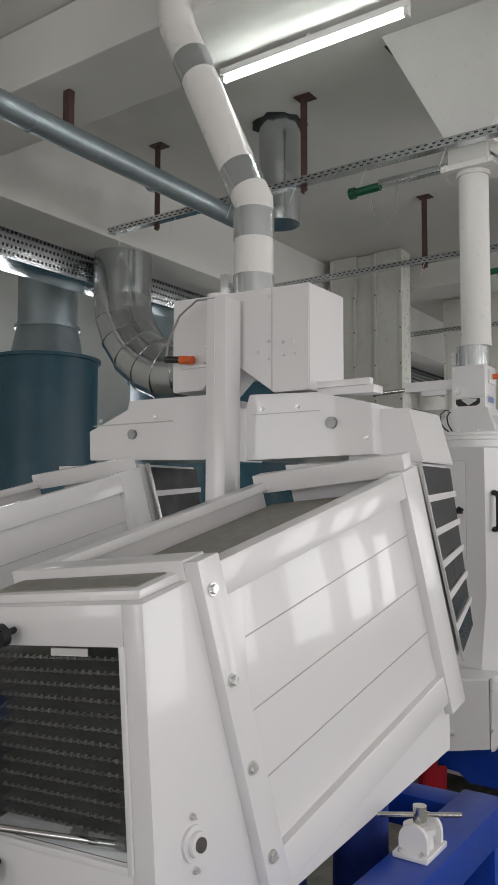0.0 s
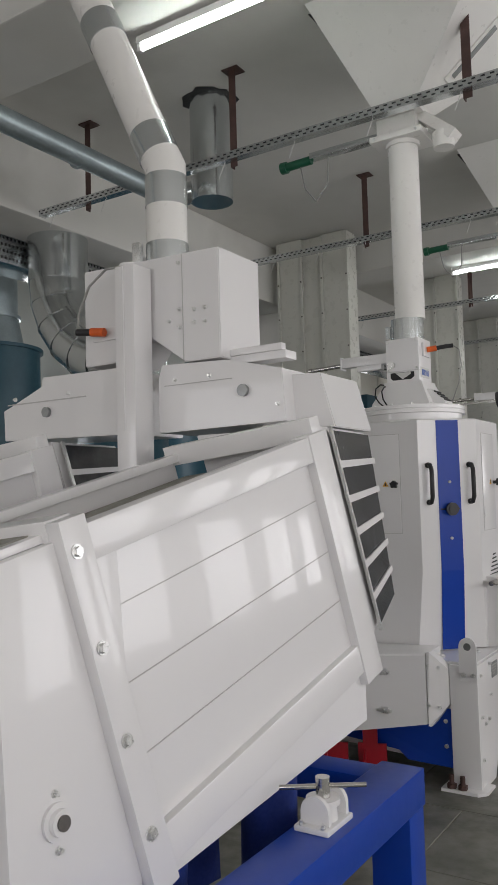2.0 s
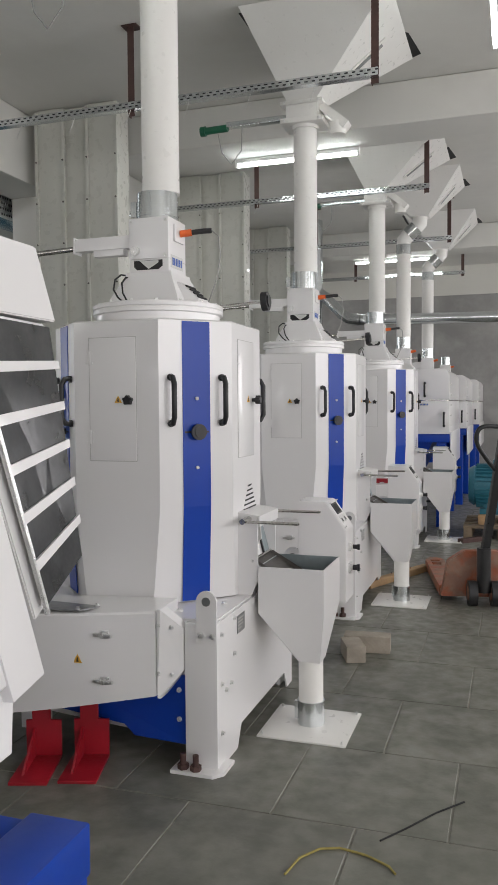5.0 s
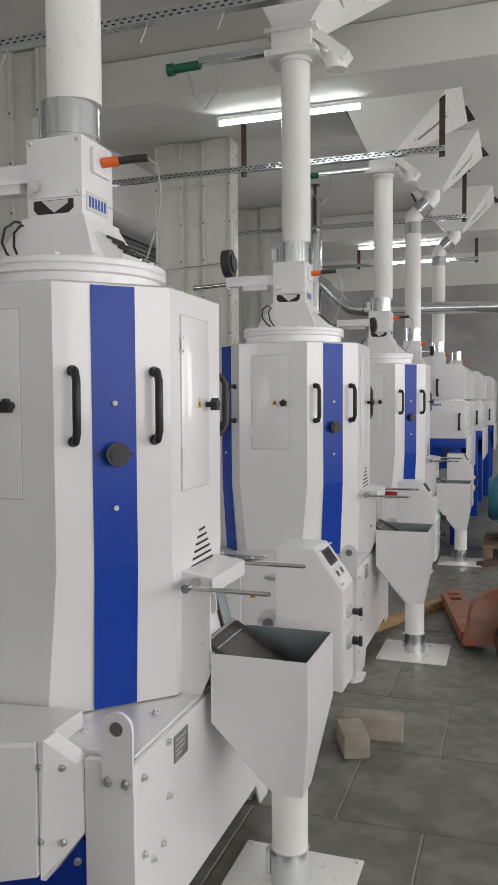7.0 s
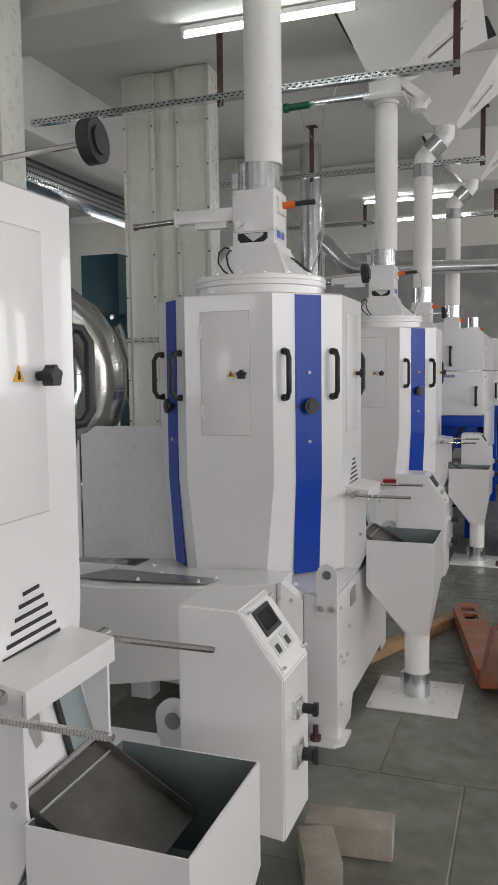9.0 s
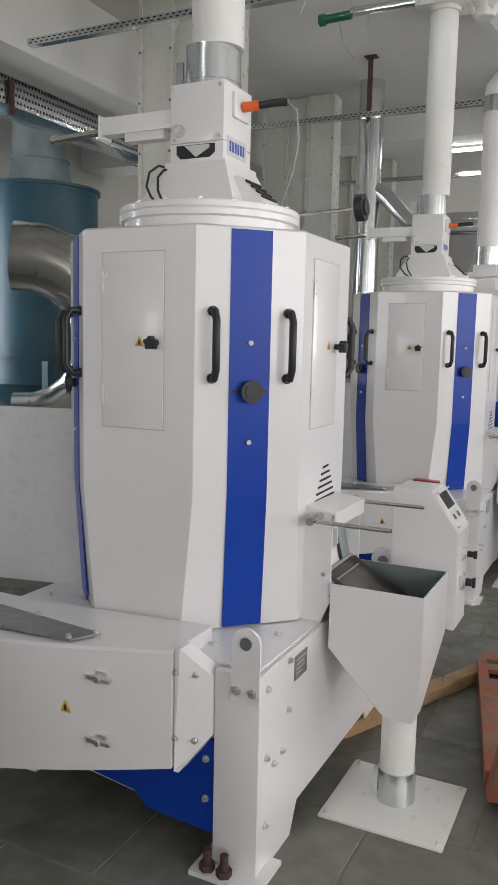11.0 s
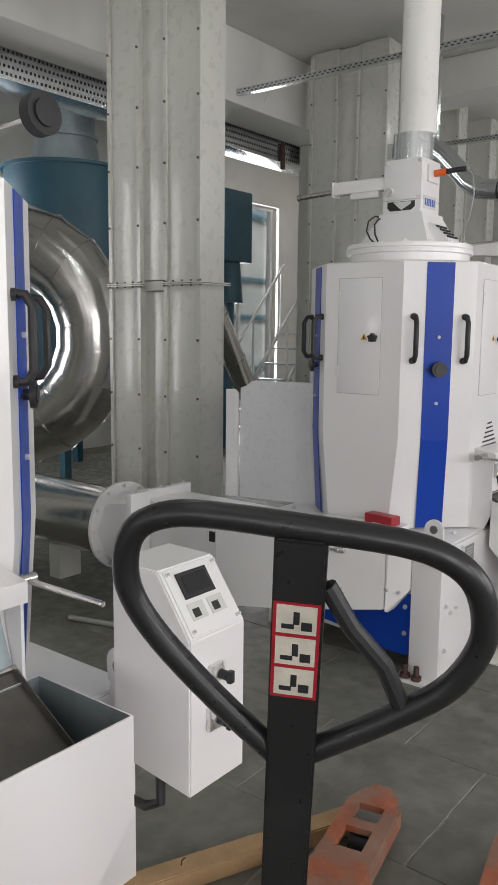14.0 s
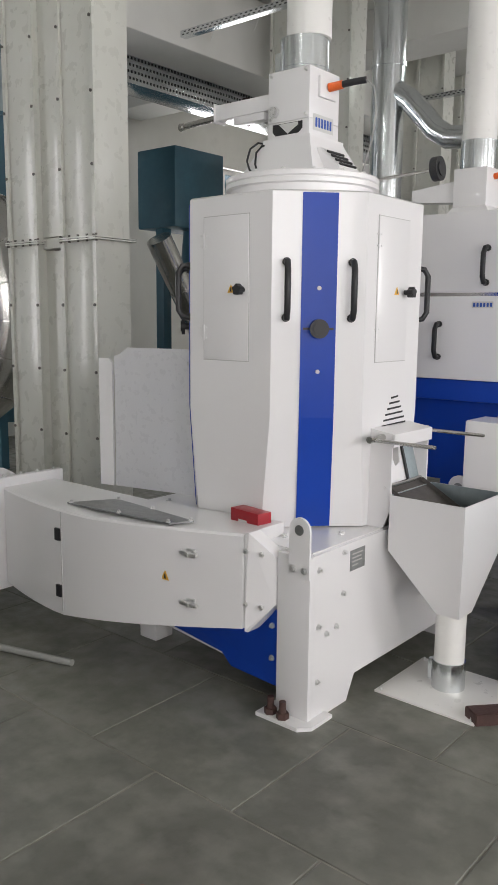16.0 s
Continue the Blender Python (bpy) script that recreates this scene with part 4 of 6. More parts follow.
    # far outlet hood with striped screen
    bm = bmesh.new()
    o = [Vector(p) for p in ((0.505, -2.13, 1.665), (0.468, -1.7, 1.665), (0.545, -1.69, 1.06), (0.59, -1.95, 0.97))]
    t = deck @ SEP.inverted()
    prism(bm, [t @ p for p in o], t.to_3x3() @ Vector((-0.5, 0, 0)), 0.004)
    hood = part("outlet_hood", bm, WHITE, top)
    bm = bmesh.new()
    out = t.to_3x3() @ Vector((1, 0.08, 0.13)).normalized()
    q = lambda s, v: t @ (o[0].lerp(o[1], s)).lerp(o[3].lerp(o[2], s), v)
    off = out * 0.014
    prism(bm, [p + off for p in (q(0.12, 0.02), q(0.97, 0.02), q(0.97, 0.98), q(0.12, 0.98))], out * 0.004)
    scr = part("screen", bm, ACRYLIC, hood, "dark mesh screen")
    for v in (0.17, 0.34, 0.5, 0.66, 0.82):
        bm = bmesh.new()
        prism(bm, [p + off * 1.3 for p in (q(0.1, v), q(1.0, v - 0.01), q(1.0, v + 0.025), q(0.1, v + 0.035))], out * 0.006)
        part("strip", bm, WHITE, scr)
    bm = bmesh.new()
    prism(bm, [p + off for p in (q(0.08, 0.0), q(0.12, 0.0), q(0.12, 1.0), q(0.08, 1.0))], out * 0.01)
    part("trim", bm, CHROME, scr)
    return top


separator_deck(SEP)
separator_deck(Matrix.Translation((-1.24, 0.0, 0.02)) @ SEP)

sep = thing("separator_feeder", "white separator feed box with two hoods on a post", "separator feeder")
for prof in ([(-0.222, 1.69), (0.34, 1.7), (0.328, 1.885), (0.1, 1.94), (-0.205, 1.952), (-0.222, 1.9)], [(-1.1, 1.712), (-0.383, 1.698), (-0.383, 1.93), (-0.42, 1.967), (-0.861, 1.972), (-0.861, 1.93), (-1.107, 1.845)]):
    bm = bmesh.new()
    prism(bm, [(x, -2.06, z) for x, z in prof], (0, 0.36, 0), 0.003)
    hood = part("hood", bm, WHITE, sep, "white folded sheet hood")
    xs = sorted(p[0] for p in prof)
    bm = bmesh.new()
    box(bm, (xs[0] + 0.03, -2.0625, 1.868 if xs[0] > -1 else 1.866), (xs[-1] - 0.22, -2.0595, 1.871))
    part("seam", bm, SEAM, hood)
    for x in (xs[0] + 0.08, xs[-1] - 0.32, xs[-1] - 0.03):
        bolt(hood, (x, -2.06, 1.89 if x < xs[-1] - 0.1 else 1.76), (0, -1, 0), 0.008)
    x = 0.17 if xs[0] > -1 else -0.83
    bm = bmesh.new()
    cyl(bm, (x, -2.06, 1.82), (x, -2.075, 1.82), 0.022, seg=20)
    part("sight_port", bm, PLATEGREY, hood)
bm = bmesh.new()
prism(bm, [(-0.615, -2.05, 1.99), (-0.45, -2.05, 1.99), (-0.36, -2.05, 2.08), (-0.27, -2.05, 2.08), (-0.1, -2.05, 1.955), (0.066, -2.05, 1.955), (0.066, -2.05, 2.37), (-0.615, -2.05, 2.39)], (0, 0.28, 0), 0.004)
feed = part("feed_box", bm, WHITE, sep, "white sheet steel feed box")
for x, z in ((-0.12, 2.34), (-0.12, 2.16), (-0.05, 2.15), (-0.05, 2.1), (-0.12, 2.09), (-0.17, 2.12), (0.0, 2.15), (0.0, 2.1), (-0.43, 2.17), (-0.43, 2.1)):
    bolt(feed, (x, -2.05, z), (0, -1, 0), 0.007)
bm = bmesh.new()
box(bm, (-0.105, -2.0525, 1.96), (-0.102, -2.0495, 2.37))
part("seam", bm, SEAM, feed)
bm = bmesh.new()
cyl(bm, (-0.45, -1.95, 2.385), (-0.45, -1.95, 2.415), 0.045, seg=20)
part("cap", bm, WHITE, feed)
bm = bmesh.new()
box(bm, (-0.56, -2.062, 2.085), (-0.41, -2.05, 2.14), 0.003)
br = part("sensor_bracket", bm, WHITE, feed)
bm = bmesh.new()
tube(bm, [(-0.47, -2.09, 2.112), (-0.53, -2.1, 2.118)], 0.018, 12)
sensor = part("sensor", bm, ORANGE, feed, "orange level sensor with black plug")
bm = bmesh.new()
tube(bm, [(-0.53, -2.1, 2.118), (-0.6, -2.11, 2.125)], 0.015, 12)
part("plug", bm, BLACK, sensor)
bm = bmesh.new()
tube(bm, [(-0.6, -2.11, 2.125), (-0.59, -2.11, 2.2), (-0.52, -2.12, 2.3), (-0.42, -2.13, 2.35), (-0.33, -2.13, 2.345)], 0.005, 6)
part("sensor_cable", bm, CABLE, feed)
bm = bmesh.new()
box(bm, (-0.34, -2.17, 0.55), (-0.244, -2.065, 2.335), 0.006)
box(bm, (-0.3, -2.173, 1.7), (-0.296, -2.168, 2.33))
part("post", bm, WHITE, sep, "white folded steel post")
bm = bmesh.new()
box(bm, (0.06, -1.98, 1.935), (0.3, -1.9, 1.965), 0.002)
box(bm, (0.06, -1.99, 1.965), (0.29, -1.96, 1.99), 0.002)
part("slide_bracket", bm, WHITE, sep)
bm = bmesh.new()
prism(bm, [(0.2, -1.99, 1.67), (0.495, -1.99, 1.67), (0.44, -1.99, 1.865), (0.2, -1.99, 1.875)], (0, 0.3, 0), 0.004)
part("outlet_cap", bm, WHITE, sep, "white cap over the outlet screen")

chute = thing("separator_feed_pipe", "white angled feed pipe with galvanised couplings", "pipe")
px, py = -0.33, -1.85
for nm, a, b, r, mat in (("coupling", (px, py, 2.38), (px, py, 2.5), 0.09, GALV), ("pipe", (px, py, 2.5), (px, py, 2.66), 0.086, PIPE_WHITE), ("coupling", (px, py, 2.66), (px, py, 2.79), 0.089, GALV)):
    bm = bmesh.new()
    cyl(bm, a, b, r, seg=32)
    part(nm, bm, mat, chute)
bm = bmesh.new()
tube(bm, [(px, py, 2.79), (px, py, 2.83), (px - 0.035, py, 2.9)], 0.087, 28)
part("elbow", bm, PIPE_WHITE, chute)
slope = Vector((-0.32, 0, 0.69)).normalized()
s0 = Vector((px - 0.03, py, 2.885))
for nm, a, b, r, mat in (("coupling", 0.0, 0.13, 0.09, GALV), ("pipe", 0.13, 0.66, 0.086, PIPE_WHITE), ("coupling", 0.66, 0.79, 0.09, GALV), ("pipe", 0.79, 0.92, 0.086, PIPE_WHITE)):
    bm = bmesh.new()
    cyl(bm, s0 + slope * a, s0 + slope * b, r, seg=32)
    part(nm, bm, mat, chute)
e = s0 + slope * 0.91
bm = bmesh.new()
tube(bm, [e, e + slope * 0.07, e + slope * 0.1 + Vector((0, 0, 0.06)), e + slope * 0.1 + Vector((0, 0, 0.14))], 0.087, 28)
part("elbow", bm, PIPE_WHITE, chute)
bm = bmesh.new()
cyl(bm, e + slope * 0.1 + Vector((0, 0, 0.14)), (e.x + slope.x * 0.1, py, CEIL), 0.09, seg=32)
part("coupling", bm, GALV, chute)
bm = bmesh.new()
box(bm, (px - 0.1, py - 0.11, 2.4), (px - 0.06, py - 0.085, 2.5), 0.002)
part("clamp", bm, CHROME, chute)

# blue frame of the separator
frame_ob = thing("steel_stand", "blue painted steel separator frame standing on the floor", "machine frame")
for nm, lo, hi in (("side_rail", (0.66, -4.6, 0.5), (0.8, -2.085, 0.609)), ("end_rail", (-1.9, -2.22, 0.5), (0.655, -2.1, 0.6)), ("leg", (0.67, -2.205, 0.0), (0.795, -2.09, 0.499)),
                   ("leg", (0.67, -3.1, 0.0), (0.79, -2.98, 0.499)), ("leg", (0.67, -4.5, 0.0), (0.79, -4.38, 0.499)), ("lower_rail", (0.68, -4.4, 0.12), (0.78, -2.21, 0.22)),
                   ("side_rail", (-1.9, -4.6, 0.5), (-1.78, -2.23, 0.609)), ("leg", (-1.89, -2.22, 0.0), (-1.79, -2.11, 0.499)), ("leg", (-1.89, -4.5, 0.0), (-1.79, -4.4, 0.499)),
                   ("cross_rail", (-1.775, -3.2, 0.5), (0.655, -3.08, 0.6)), ("middle_rail", (-0.45, -3.07, 0.5), (-0.2, -2.225, 0.6))):
    bm = bmesh.new()
    box(bm, lo, hi, 0.006)
    part(nm, bm, BLUE, frame_ob)
bm = bmesh.new()
cyl(bm, (0.5, -3.9, 0.62), (0.52, -2.45, 0.65), 0.032, seg=20)
part("cross_shaft", bm, STEEL, frame_ob, "round steel shaft")

jack = thing("levelling_jack", "white cast screw jack with steel bar on blue rail", "screw jack", at=(0.725, -2.6, 0.609))
bm = bmesh.new()
box(bm, (-0.055, -0.08, 0), (0.055, 0.08, 0.018), 0.005)
cyl(bm, (0, 0, 0.018), (0, 0, 0.062), 0.042, 0.038, seg=28)
cyl(bm, (0, 0, 0.062), (0, 0, 0.078), 0.05, seg=28)
body_ = part("housing", bm, WHITE, jack)
for s in (-1, 1):
    bm = bmesh.new()
    prism(bm, [(-0.045, s * 0.055, 0.018), (0.045, s * 0.055, 0.018), (0.045, s * 0.055, 0.05)] + arc((0, s * 0.055, 0.05), 0.045, 20, 160, 8) + [(-0.045, s * 0.055, 0.05)], (0, 0.016, 0))
    part("ear", bm, WHITE, jack)
    for x in (-0.035, 0.035):
        bolt(jack, (x, s * 0.07, 0.018), (0, 0, 1), 0.007)
bm = bmesh.new()
cyl(bm, (0, 0, 0.078), (0, 0, 0.135), 0.021, seg=24)
part("screw", bm, STEEL, jack)
bm = bmesh.new()
cyl(bm, (-0.105, -0.07, 0.108), (0.105, 0.07, 0.108), 0.0075, seg=12)
part("tommy_bar", bm, STEEL, jack)
copy_thing(jack, pose(0.735, -2.75, 0.22))
jack.scale = (0.88, 0.88, 0.88)
for i, (x, y, s) in enumerate(((0.5, -2.5, 1.0), (0.45, -2.95, 1.1), (0.2, -2.45, 0.9))):
    bm = bmesh.new()
    k = 16
    rings = []
    for j, z in enumerate((0.3, 0.42, 0.55, 0.68, 0.8)):
        rings.append([(math.cos(2 * math.pi * a / k) * (0.075 + 0.012 * ((a * 7 + j * 3) % 4) / 3) * s, math.sin(2 * math.pi * a / k) * (0.075 + 0.012 * ((a * 5 + j) % 3) / 2) * s, z) for a in range(k)])
    loft(bm, rings)
    solid("outlet_sleeve", bm, CLOTHBLUE, "crumpled blue cloth outlet sleeve under the deck", "sleeve", "separator outlet sleeves", at=(x, y, 0))

# ---- machinery behind ----
def elevator(x, y, w=0.82):
    """Twin-leg bucket elevator; x, y is its front aisle corner."""
    top = thing("bucket_elevator", "cream sheet steel twin-leg bucket elevator with bolted flanges", "bucket elevator", "bucket elevators", at=(x, y, 0))
    legs = ((-0.29, 0.0), (-w, -w + 0.28))
    for a, b in legs:
        bm = bmesh.new()
        box(bm, (a, 0, 0), (b, 0.24, 1.8), 0.004)
        box(bm, (a, 0, 1.82), (b, 0.24, CEIL - 0.005), 0.004)
        leg = part("leg", bm, ELEV, top, "cream boxed elevator leg")
        for edge in (a, b):
            bm = bmesh.new()
            box(bm, (edge - 0.018, -0.018, 0.02), (edge + 0.012, -0.002, 1.79))
            box(bm, (edge - 0.018, -0.018, 1.83), (edge + 0.012, -0.002, CEIL - 0.02))
            part("corner_flange", bm, ELEV, leg)
            for z in [0.3 + 0.38 * i for i in range(10)]:
                bm = bmesh.new()
                cyl(bm, (edge - 0.004, -0.018, z), (edge - 0.004, -0.026, z), 0.009, seg=6)
                part("bolt", bm, DARKSTEEL, leg)
        bm = bmesh.new()
        box(bm, (a - 0.03, -0.03, 1.8), (b + 0.03, 0.27, 1.808))
        box(bm, (a - 0.03, -0.03, 1.812), (b + 0.03, 0.27, 1.82))
        fl = part("joint_flange", bm, ELEV, leg)
        for i in range(5):
            xx = a - 0.015 + (b - a + 0.03) * i / 4
            bm = bmesh.new()
            cyl(bm, (xx, -0.018, 1.79), (xx, -0.018, 1.832), 0.008, seg=6)
            part("bolt", bm, DARKSTEEL, fl)
    bm = bmesh.new()
    box(bm, (-w + 0.28, 0.05, 0), (-0.29, 0.12, 1.76), 0.002)
    box(bm, (-w + 0.28, 0.03, 1.84), (-0.29, 0.12, CEIL - 0.01), 0.002)
    prism(bm, [(-w + 0.28, 0.03, 1.77), (-0.29, -0.01, 1.77), (-0.29, -0.01, 1.83), (-w + 0.28, 0.03, 1.83)], (0, 0.1, 0))
    part("web", bm, ELEV, top)
    return top


elevator(-1.8, 3.03)
elevator(-1.42, 5.45)
elevator(-1.73, 8.4)
elevator(-1.9, 10.4)
elevator(-2.0, 11.6)


def cable_rail(y, x0, x1, z, hangers):
    top = thing("cable_rail", "perforated galvanised cable rail hung from the ceiling", "cable rail", "hung cable rails")
    bm = bmesh.new()
    box(bm, (x0, y - 0.03, z), (x1, y - 0.027, z + 0.05))
    box(bm, (x0, y - 0.027, z), (x1, y + 0.03, z + 0.003))
    rail = part("rail", bm, GALV, top)
    bm = bmesh.new()
    for i in range(int((x1 - x0) / 0.05)):
        x = x0 + 0.02 + i * 0.05
        for dz in (0.012, 0.032):
            box(bm, (x + (0.02 if dz > 0.02 else 0), y - 0.0312, z + dz), (x + (0.02 if dz > 0.02 else 0) + 0.022, y - 0.03, z + dz + 0.008))
    tagged(part("perforation", bm, DARKIN, rail), kind="stuff")
    for hx in hangers:
        bm = bmesh.new()
        box(bm, (hx - 0.025, y + 0.031, z - 0.03), (hx + 0.025, y + 0.036, CEIL - 0.01))
        box(bm, (hx - 0.025, y + 0.036, z - 0.03), (hx - 0.02, y + 0.075, CEIL - 0.01))
        box(bm, (hx - 0.06, y + 0.0, CEIL - 0.01), (hx + 0.06, y + 0.1, CEIL - 0.003))
        part("hanger", bm, RUST, top, "brown primed angle hanger")
    k = 0
    for i in range(7):
        x = x0 + (x1 - x0) * (0.1 + 0.13 * i)
        bm = bmesh.new()
        tube(bm, [(x, y, z + 0.004), (x - 0.01, y - 0.02, z - 0.05), (x - 0.03, y - 0.03, z - 0.11)], 0.0022, 5)
        part("cable_tie", bm, LABEL, rail)
    return top


cable_rail(-0.3, -3.0, 0.95, 3.58, (-2.3, -1.02, 0.5))
cable_rail(1.79, -2.75, 0.76, 3.585, (-1.04, 0.73))
cable_rail(4.75, -2.75, 0.79, 3.61, (-1.04, 0.76))
cable_rail(7.47, -2.75, 0.81, 3.63, (-1.04, 0.776))
cable_rail(10.4, -2.75, 0.81, 3.63, (-1.04, 0.776))


def tube_light(x0, x1, y, z, fixed=3.84):
    top = thing("tube_light", "lit white fluorescent batten light on the beam", "tube light", "fluorescent tube lights")
    bm = bmesh.new()
    box(bm, (x0, y - 0.02, z + 0.022), (x1, y + 0.02, z + 0.06), 0.004)
    part("batten", bm, WHITE, top)
    for x in (x0, x1 - 0.025):
        bm = bmesh.new()
        box(bm, (x, y - 0.016, z - 0.018), (x + 0.025, y + 0.016, z + 0.021), 0.003)
        part("end_cap", bm, WHITE, top)
    bm = bmesh.new()
    cyl(bm, (x0 + 0.025, y, z), (x1 - 0.025, y, z), 0.0145, seg=16)
    part("tube", bm, TUBE, top, "glowing white tube")
    bm = bmesh.new()
    cyl(bm, ((x0 + x1) / 2, y, z + 0.06), ((x0 + x1) / 2, y, fixed), 0.01, seg=10)
    part("bracket", bm, WHITE, top)
    return top


tube_light(-0.98, 0.24, 3.93, 3.775)
tube_light(-0.92, 0.4, 9.72, 3.79)
tube_light(-0.87, 0.2, -1.37, 3.76)
tube_light(-0.6, 0.6, 0.0, 3.75, CEIL - 0.004).matrix_basis = pose(1.48, 1.4, 0, 0, 0, 90)

# perforated cable trunk along the hall
trunk = thing("perforated_duct", "perforated galvanised cable trunk hung along the hall", "cable trunk")
bm = bmesh.new()
box(bm, (-3.62, -2.0, 3.36), (-3.3, 12.0, 3.72), 0.004)
part("tray", bm, GALV, trunk)
bm = bmesh.new()
for i in range(335):
    for j in range(6):
        y = -1.95 + i * 0.04 + (0.02 if j % 2 else 0)
        box(bm, (-3.2995, y, 3.39 + j * 0.055), (-3.2985, y + 0.018, 3.412 + j * 0.055))
tagged(part("perforation", bm, DARKIN, trunk), kind="stuff")
for y in (0.15, 2.5, 5.1, 8.9):
    bm = bmesh.new()
    box(bm, (-3.297, y, 3.28), (-3.27, y + 0.05, 3.55))
    part("hanger", bm, RUST, trunk)


def cyclone(x, y, r, zt, zb=1.0):
    top = thing("cyclone_tank", "dark teal painted steel cyclone tank", "cyclone", "teal cyclone tanks", at=(x, y, 0))
    bm = bmesh.new()
    cyl(bm, (0, 0, zb), (0, 0, zt), r, seg=44)
    body = part("shell", bm, TEAL, top)
    for z in (zt - 0.03, zb + 0.25):
        bm = bmesh.new()
        cyl(bm, (0, 0, z), (0, 0, z + 0.032), r + 0.03, seg=44)
        part("flange", bm, TEAL, body)
    for i in range(18):
        a = 2 * math.pi * i / 18
        bm = bmesh.new()
        cyl(bm, ((r + 0.016) * math.cos(a), (r + 0.016) * math.sin(a), zb + 0.28), ((r + 0.016) * math.cos(a), (r + 0.016) * math.sin(a), zb + 0.295), 0.014, seg=6)
        part("bolt", bm, DARKSTEEL, body)
    bm = bmesh.new()
    cyl(bm, (0, 0, 0.35), (0, 0, zb), 0.12, r, seg=40)
    part("cone", bm, TEAL, top)
    for a in (45, 135, 225, 315):
        bm = bmesh.new()
        box(bm, (math.cos(radians(a)) * (r + 0.06) - 0.04, math.sin(radians(a)) * (r + 0.06) - 0.04, 0), (math.cos(radians(a)) * (r + 0.06) + 0.04, math.sin(radians(a)) * (r + 0.06) + 0.04, zb + 0.25))
        part("leg", bm, TEAL, top)
    bm = bmesh.new()
    cyl(bm, (0, 0, zt), (0, 0, zt + 0.3), 0.36, 0.3, seg=36)
    cyl(bm, (0, 0, zt + 0.3), (0, 0, zt + 0.33), 0.32, seg=36)
    cyl(bm, (0, 0, zt + 0.33), (0, 0, 3.9), 0.29, seg=36)
    part("outlet_duct", bm, DUCT, top, "dull galvanised outlet duct")
    return top


cyclone(-4.5, 0.6, 0.5, 2.9)
cyclone(-4.2, 2.2, 0.5, 2.85)
cyclone(-4.75, 4.6, 0.62, 3.1)
cyclone(-4.6, 7.0, 0.62, 3.1)

elbow = thing("suction_elbow", "galvanised segmented duct elbow", "duct")
pts = arc((-2.28, 0.1, 3.22), 0.72, 180, 285, 7)
for a, b in zip(pts, pts[1:]):
    bm = bmesh.new()
    d = (b - a) * 0.04
    tube(bm, [a - d, b + d], 0.235, 30)
    part("segment", bm, GALV, elbow)
    bm = bmesh.new()
    tube(bm, [b - d * 0.6, b + d * 0.6], 0.241, 30)
    part("seam_ring", bm, GALV, elbow)
bm = bmesh.new()
cyl(bm, (-3.0, 0.1, 3.2), (-3.0, 0.1, 3.566), 0.24, seg=30)
part("neck", bm, GALV, elbow)

galv = thing("galvanised_pipe", "long galvanised suction pipe under the ceiling", "pipe")
bm = bmesh.new()
cyl(bm, (-1.74, -6.0, 3.56), (-1.7, -0.05, 3.56), 0.07, seg=28)
part("pipe", bm, DUCT, galv)
for y in (-5.1, -3.6, -1.95, -0.95):
    bm = bmesh.new()
    cyl(bm, (-1.72, y - 0.008, 3.56), (-1.72, y + 0.008, 3.56), 0.078, seg=28)
    part("seam_ring", bm, DUCT, galv)
for y in (-4.4, -1.68):
    bm = bmesh.new()
    box(bm, (-1.76, y, 3.62), (-1.71, y + 0.04, CEIL - 0.004))
    part("hanger", bm, RUST, galv)

spout = thing("ceiling_duct_spout", "galvanised duct stub through a rough hole in the slab", "duct", at=(-1.37, -0.02, 0))
bm = bmesh.new()
cyl(bm, (0, 0, 3.47), (0, 0, CEIL - 0.004), 0.145, seg=32)
part("stub", bm, GALV, spout)
bm = bmesh.new()
tube(bm, [(-0.05, -0.01, 3.58), (-0.17, -0.02, 3.57), (-0.27, -0.04, 3.56), (-0.33, -0.1, 3.56)], 0.075, 24)
part("branch", bm, GALV, spout)
bm = bmesh.new()
k = 22
prism(bm, [((0.17 + 0.04 * ((i * 7) % 5) / 4) * math.cos(2 * math.pi * i / k), (0.17 + 0.04 * ((i * 3) % 4) / 3) * math.sin(2 * math.pi * i / k), CEIL - 0.006) for i in range(k)], (0, 0, 0.004))
part("slab_gap", bm, DARKIN, spout)

# big stainless elbow and duct into the bran casing
ring = thing("stainless_duct_bend", "large polished stainless duct bend", "duct")
pts = arc((-3.4, 5.35, 1.45), 0.74, 95, -95, 11, (0.82, 0.57, 0), (0, 0, 1))
bm = bmesh.new()
tube(bm, pts, 0.3, 40)
part("bend", bm, STEEL, ring)
for a, b in zip(pts, pts[1:-1]):
    d = (b - a) * 0.05
    bm = bmesh.new()
    tube(bm, [b - d * 0.5, b + d * 0.5], 0.307, 36)
    part("seam_ring", bm, STEEL, ring)


bm = bmesh.new()
box(bm, (-3.47, 5.27, 0.0), (-3.33, 5.43, 0.46), 0.004)
part("support", bm, DUCT, ring)


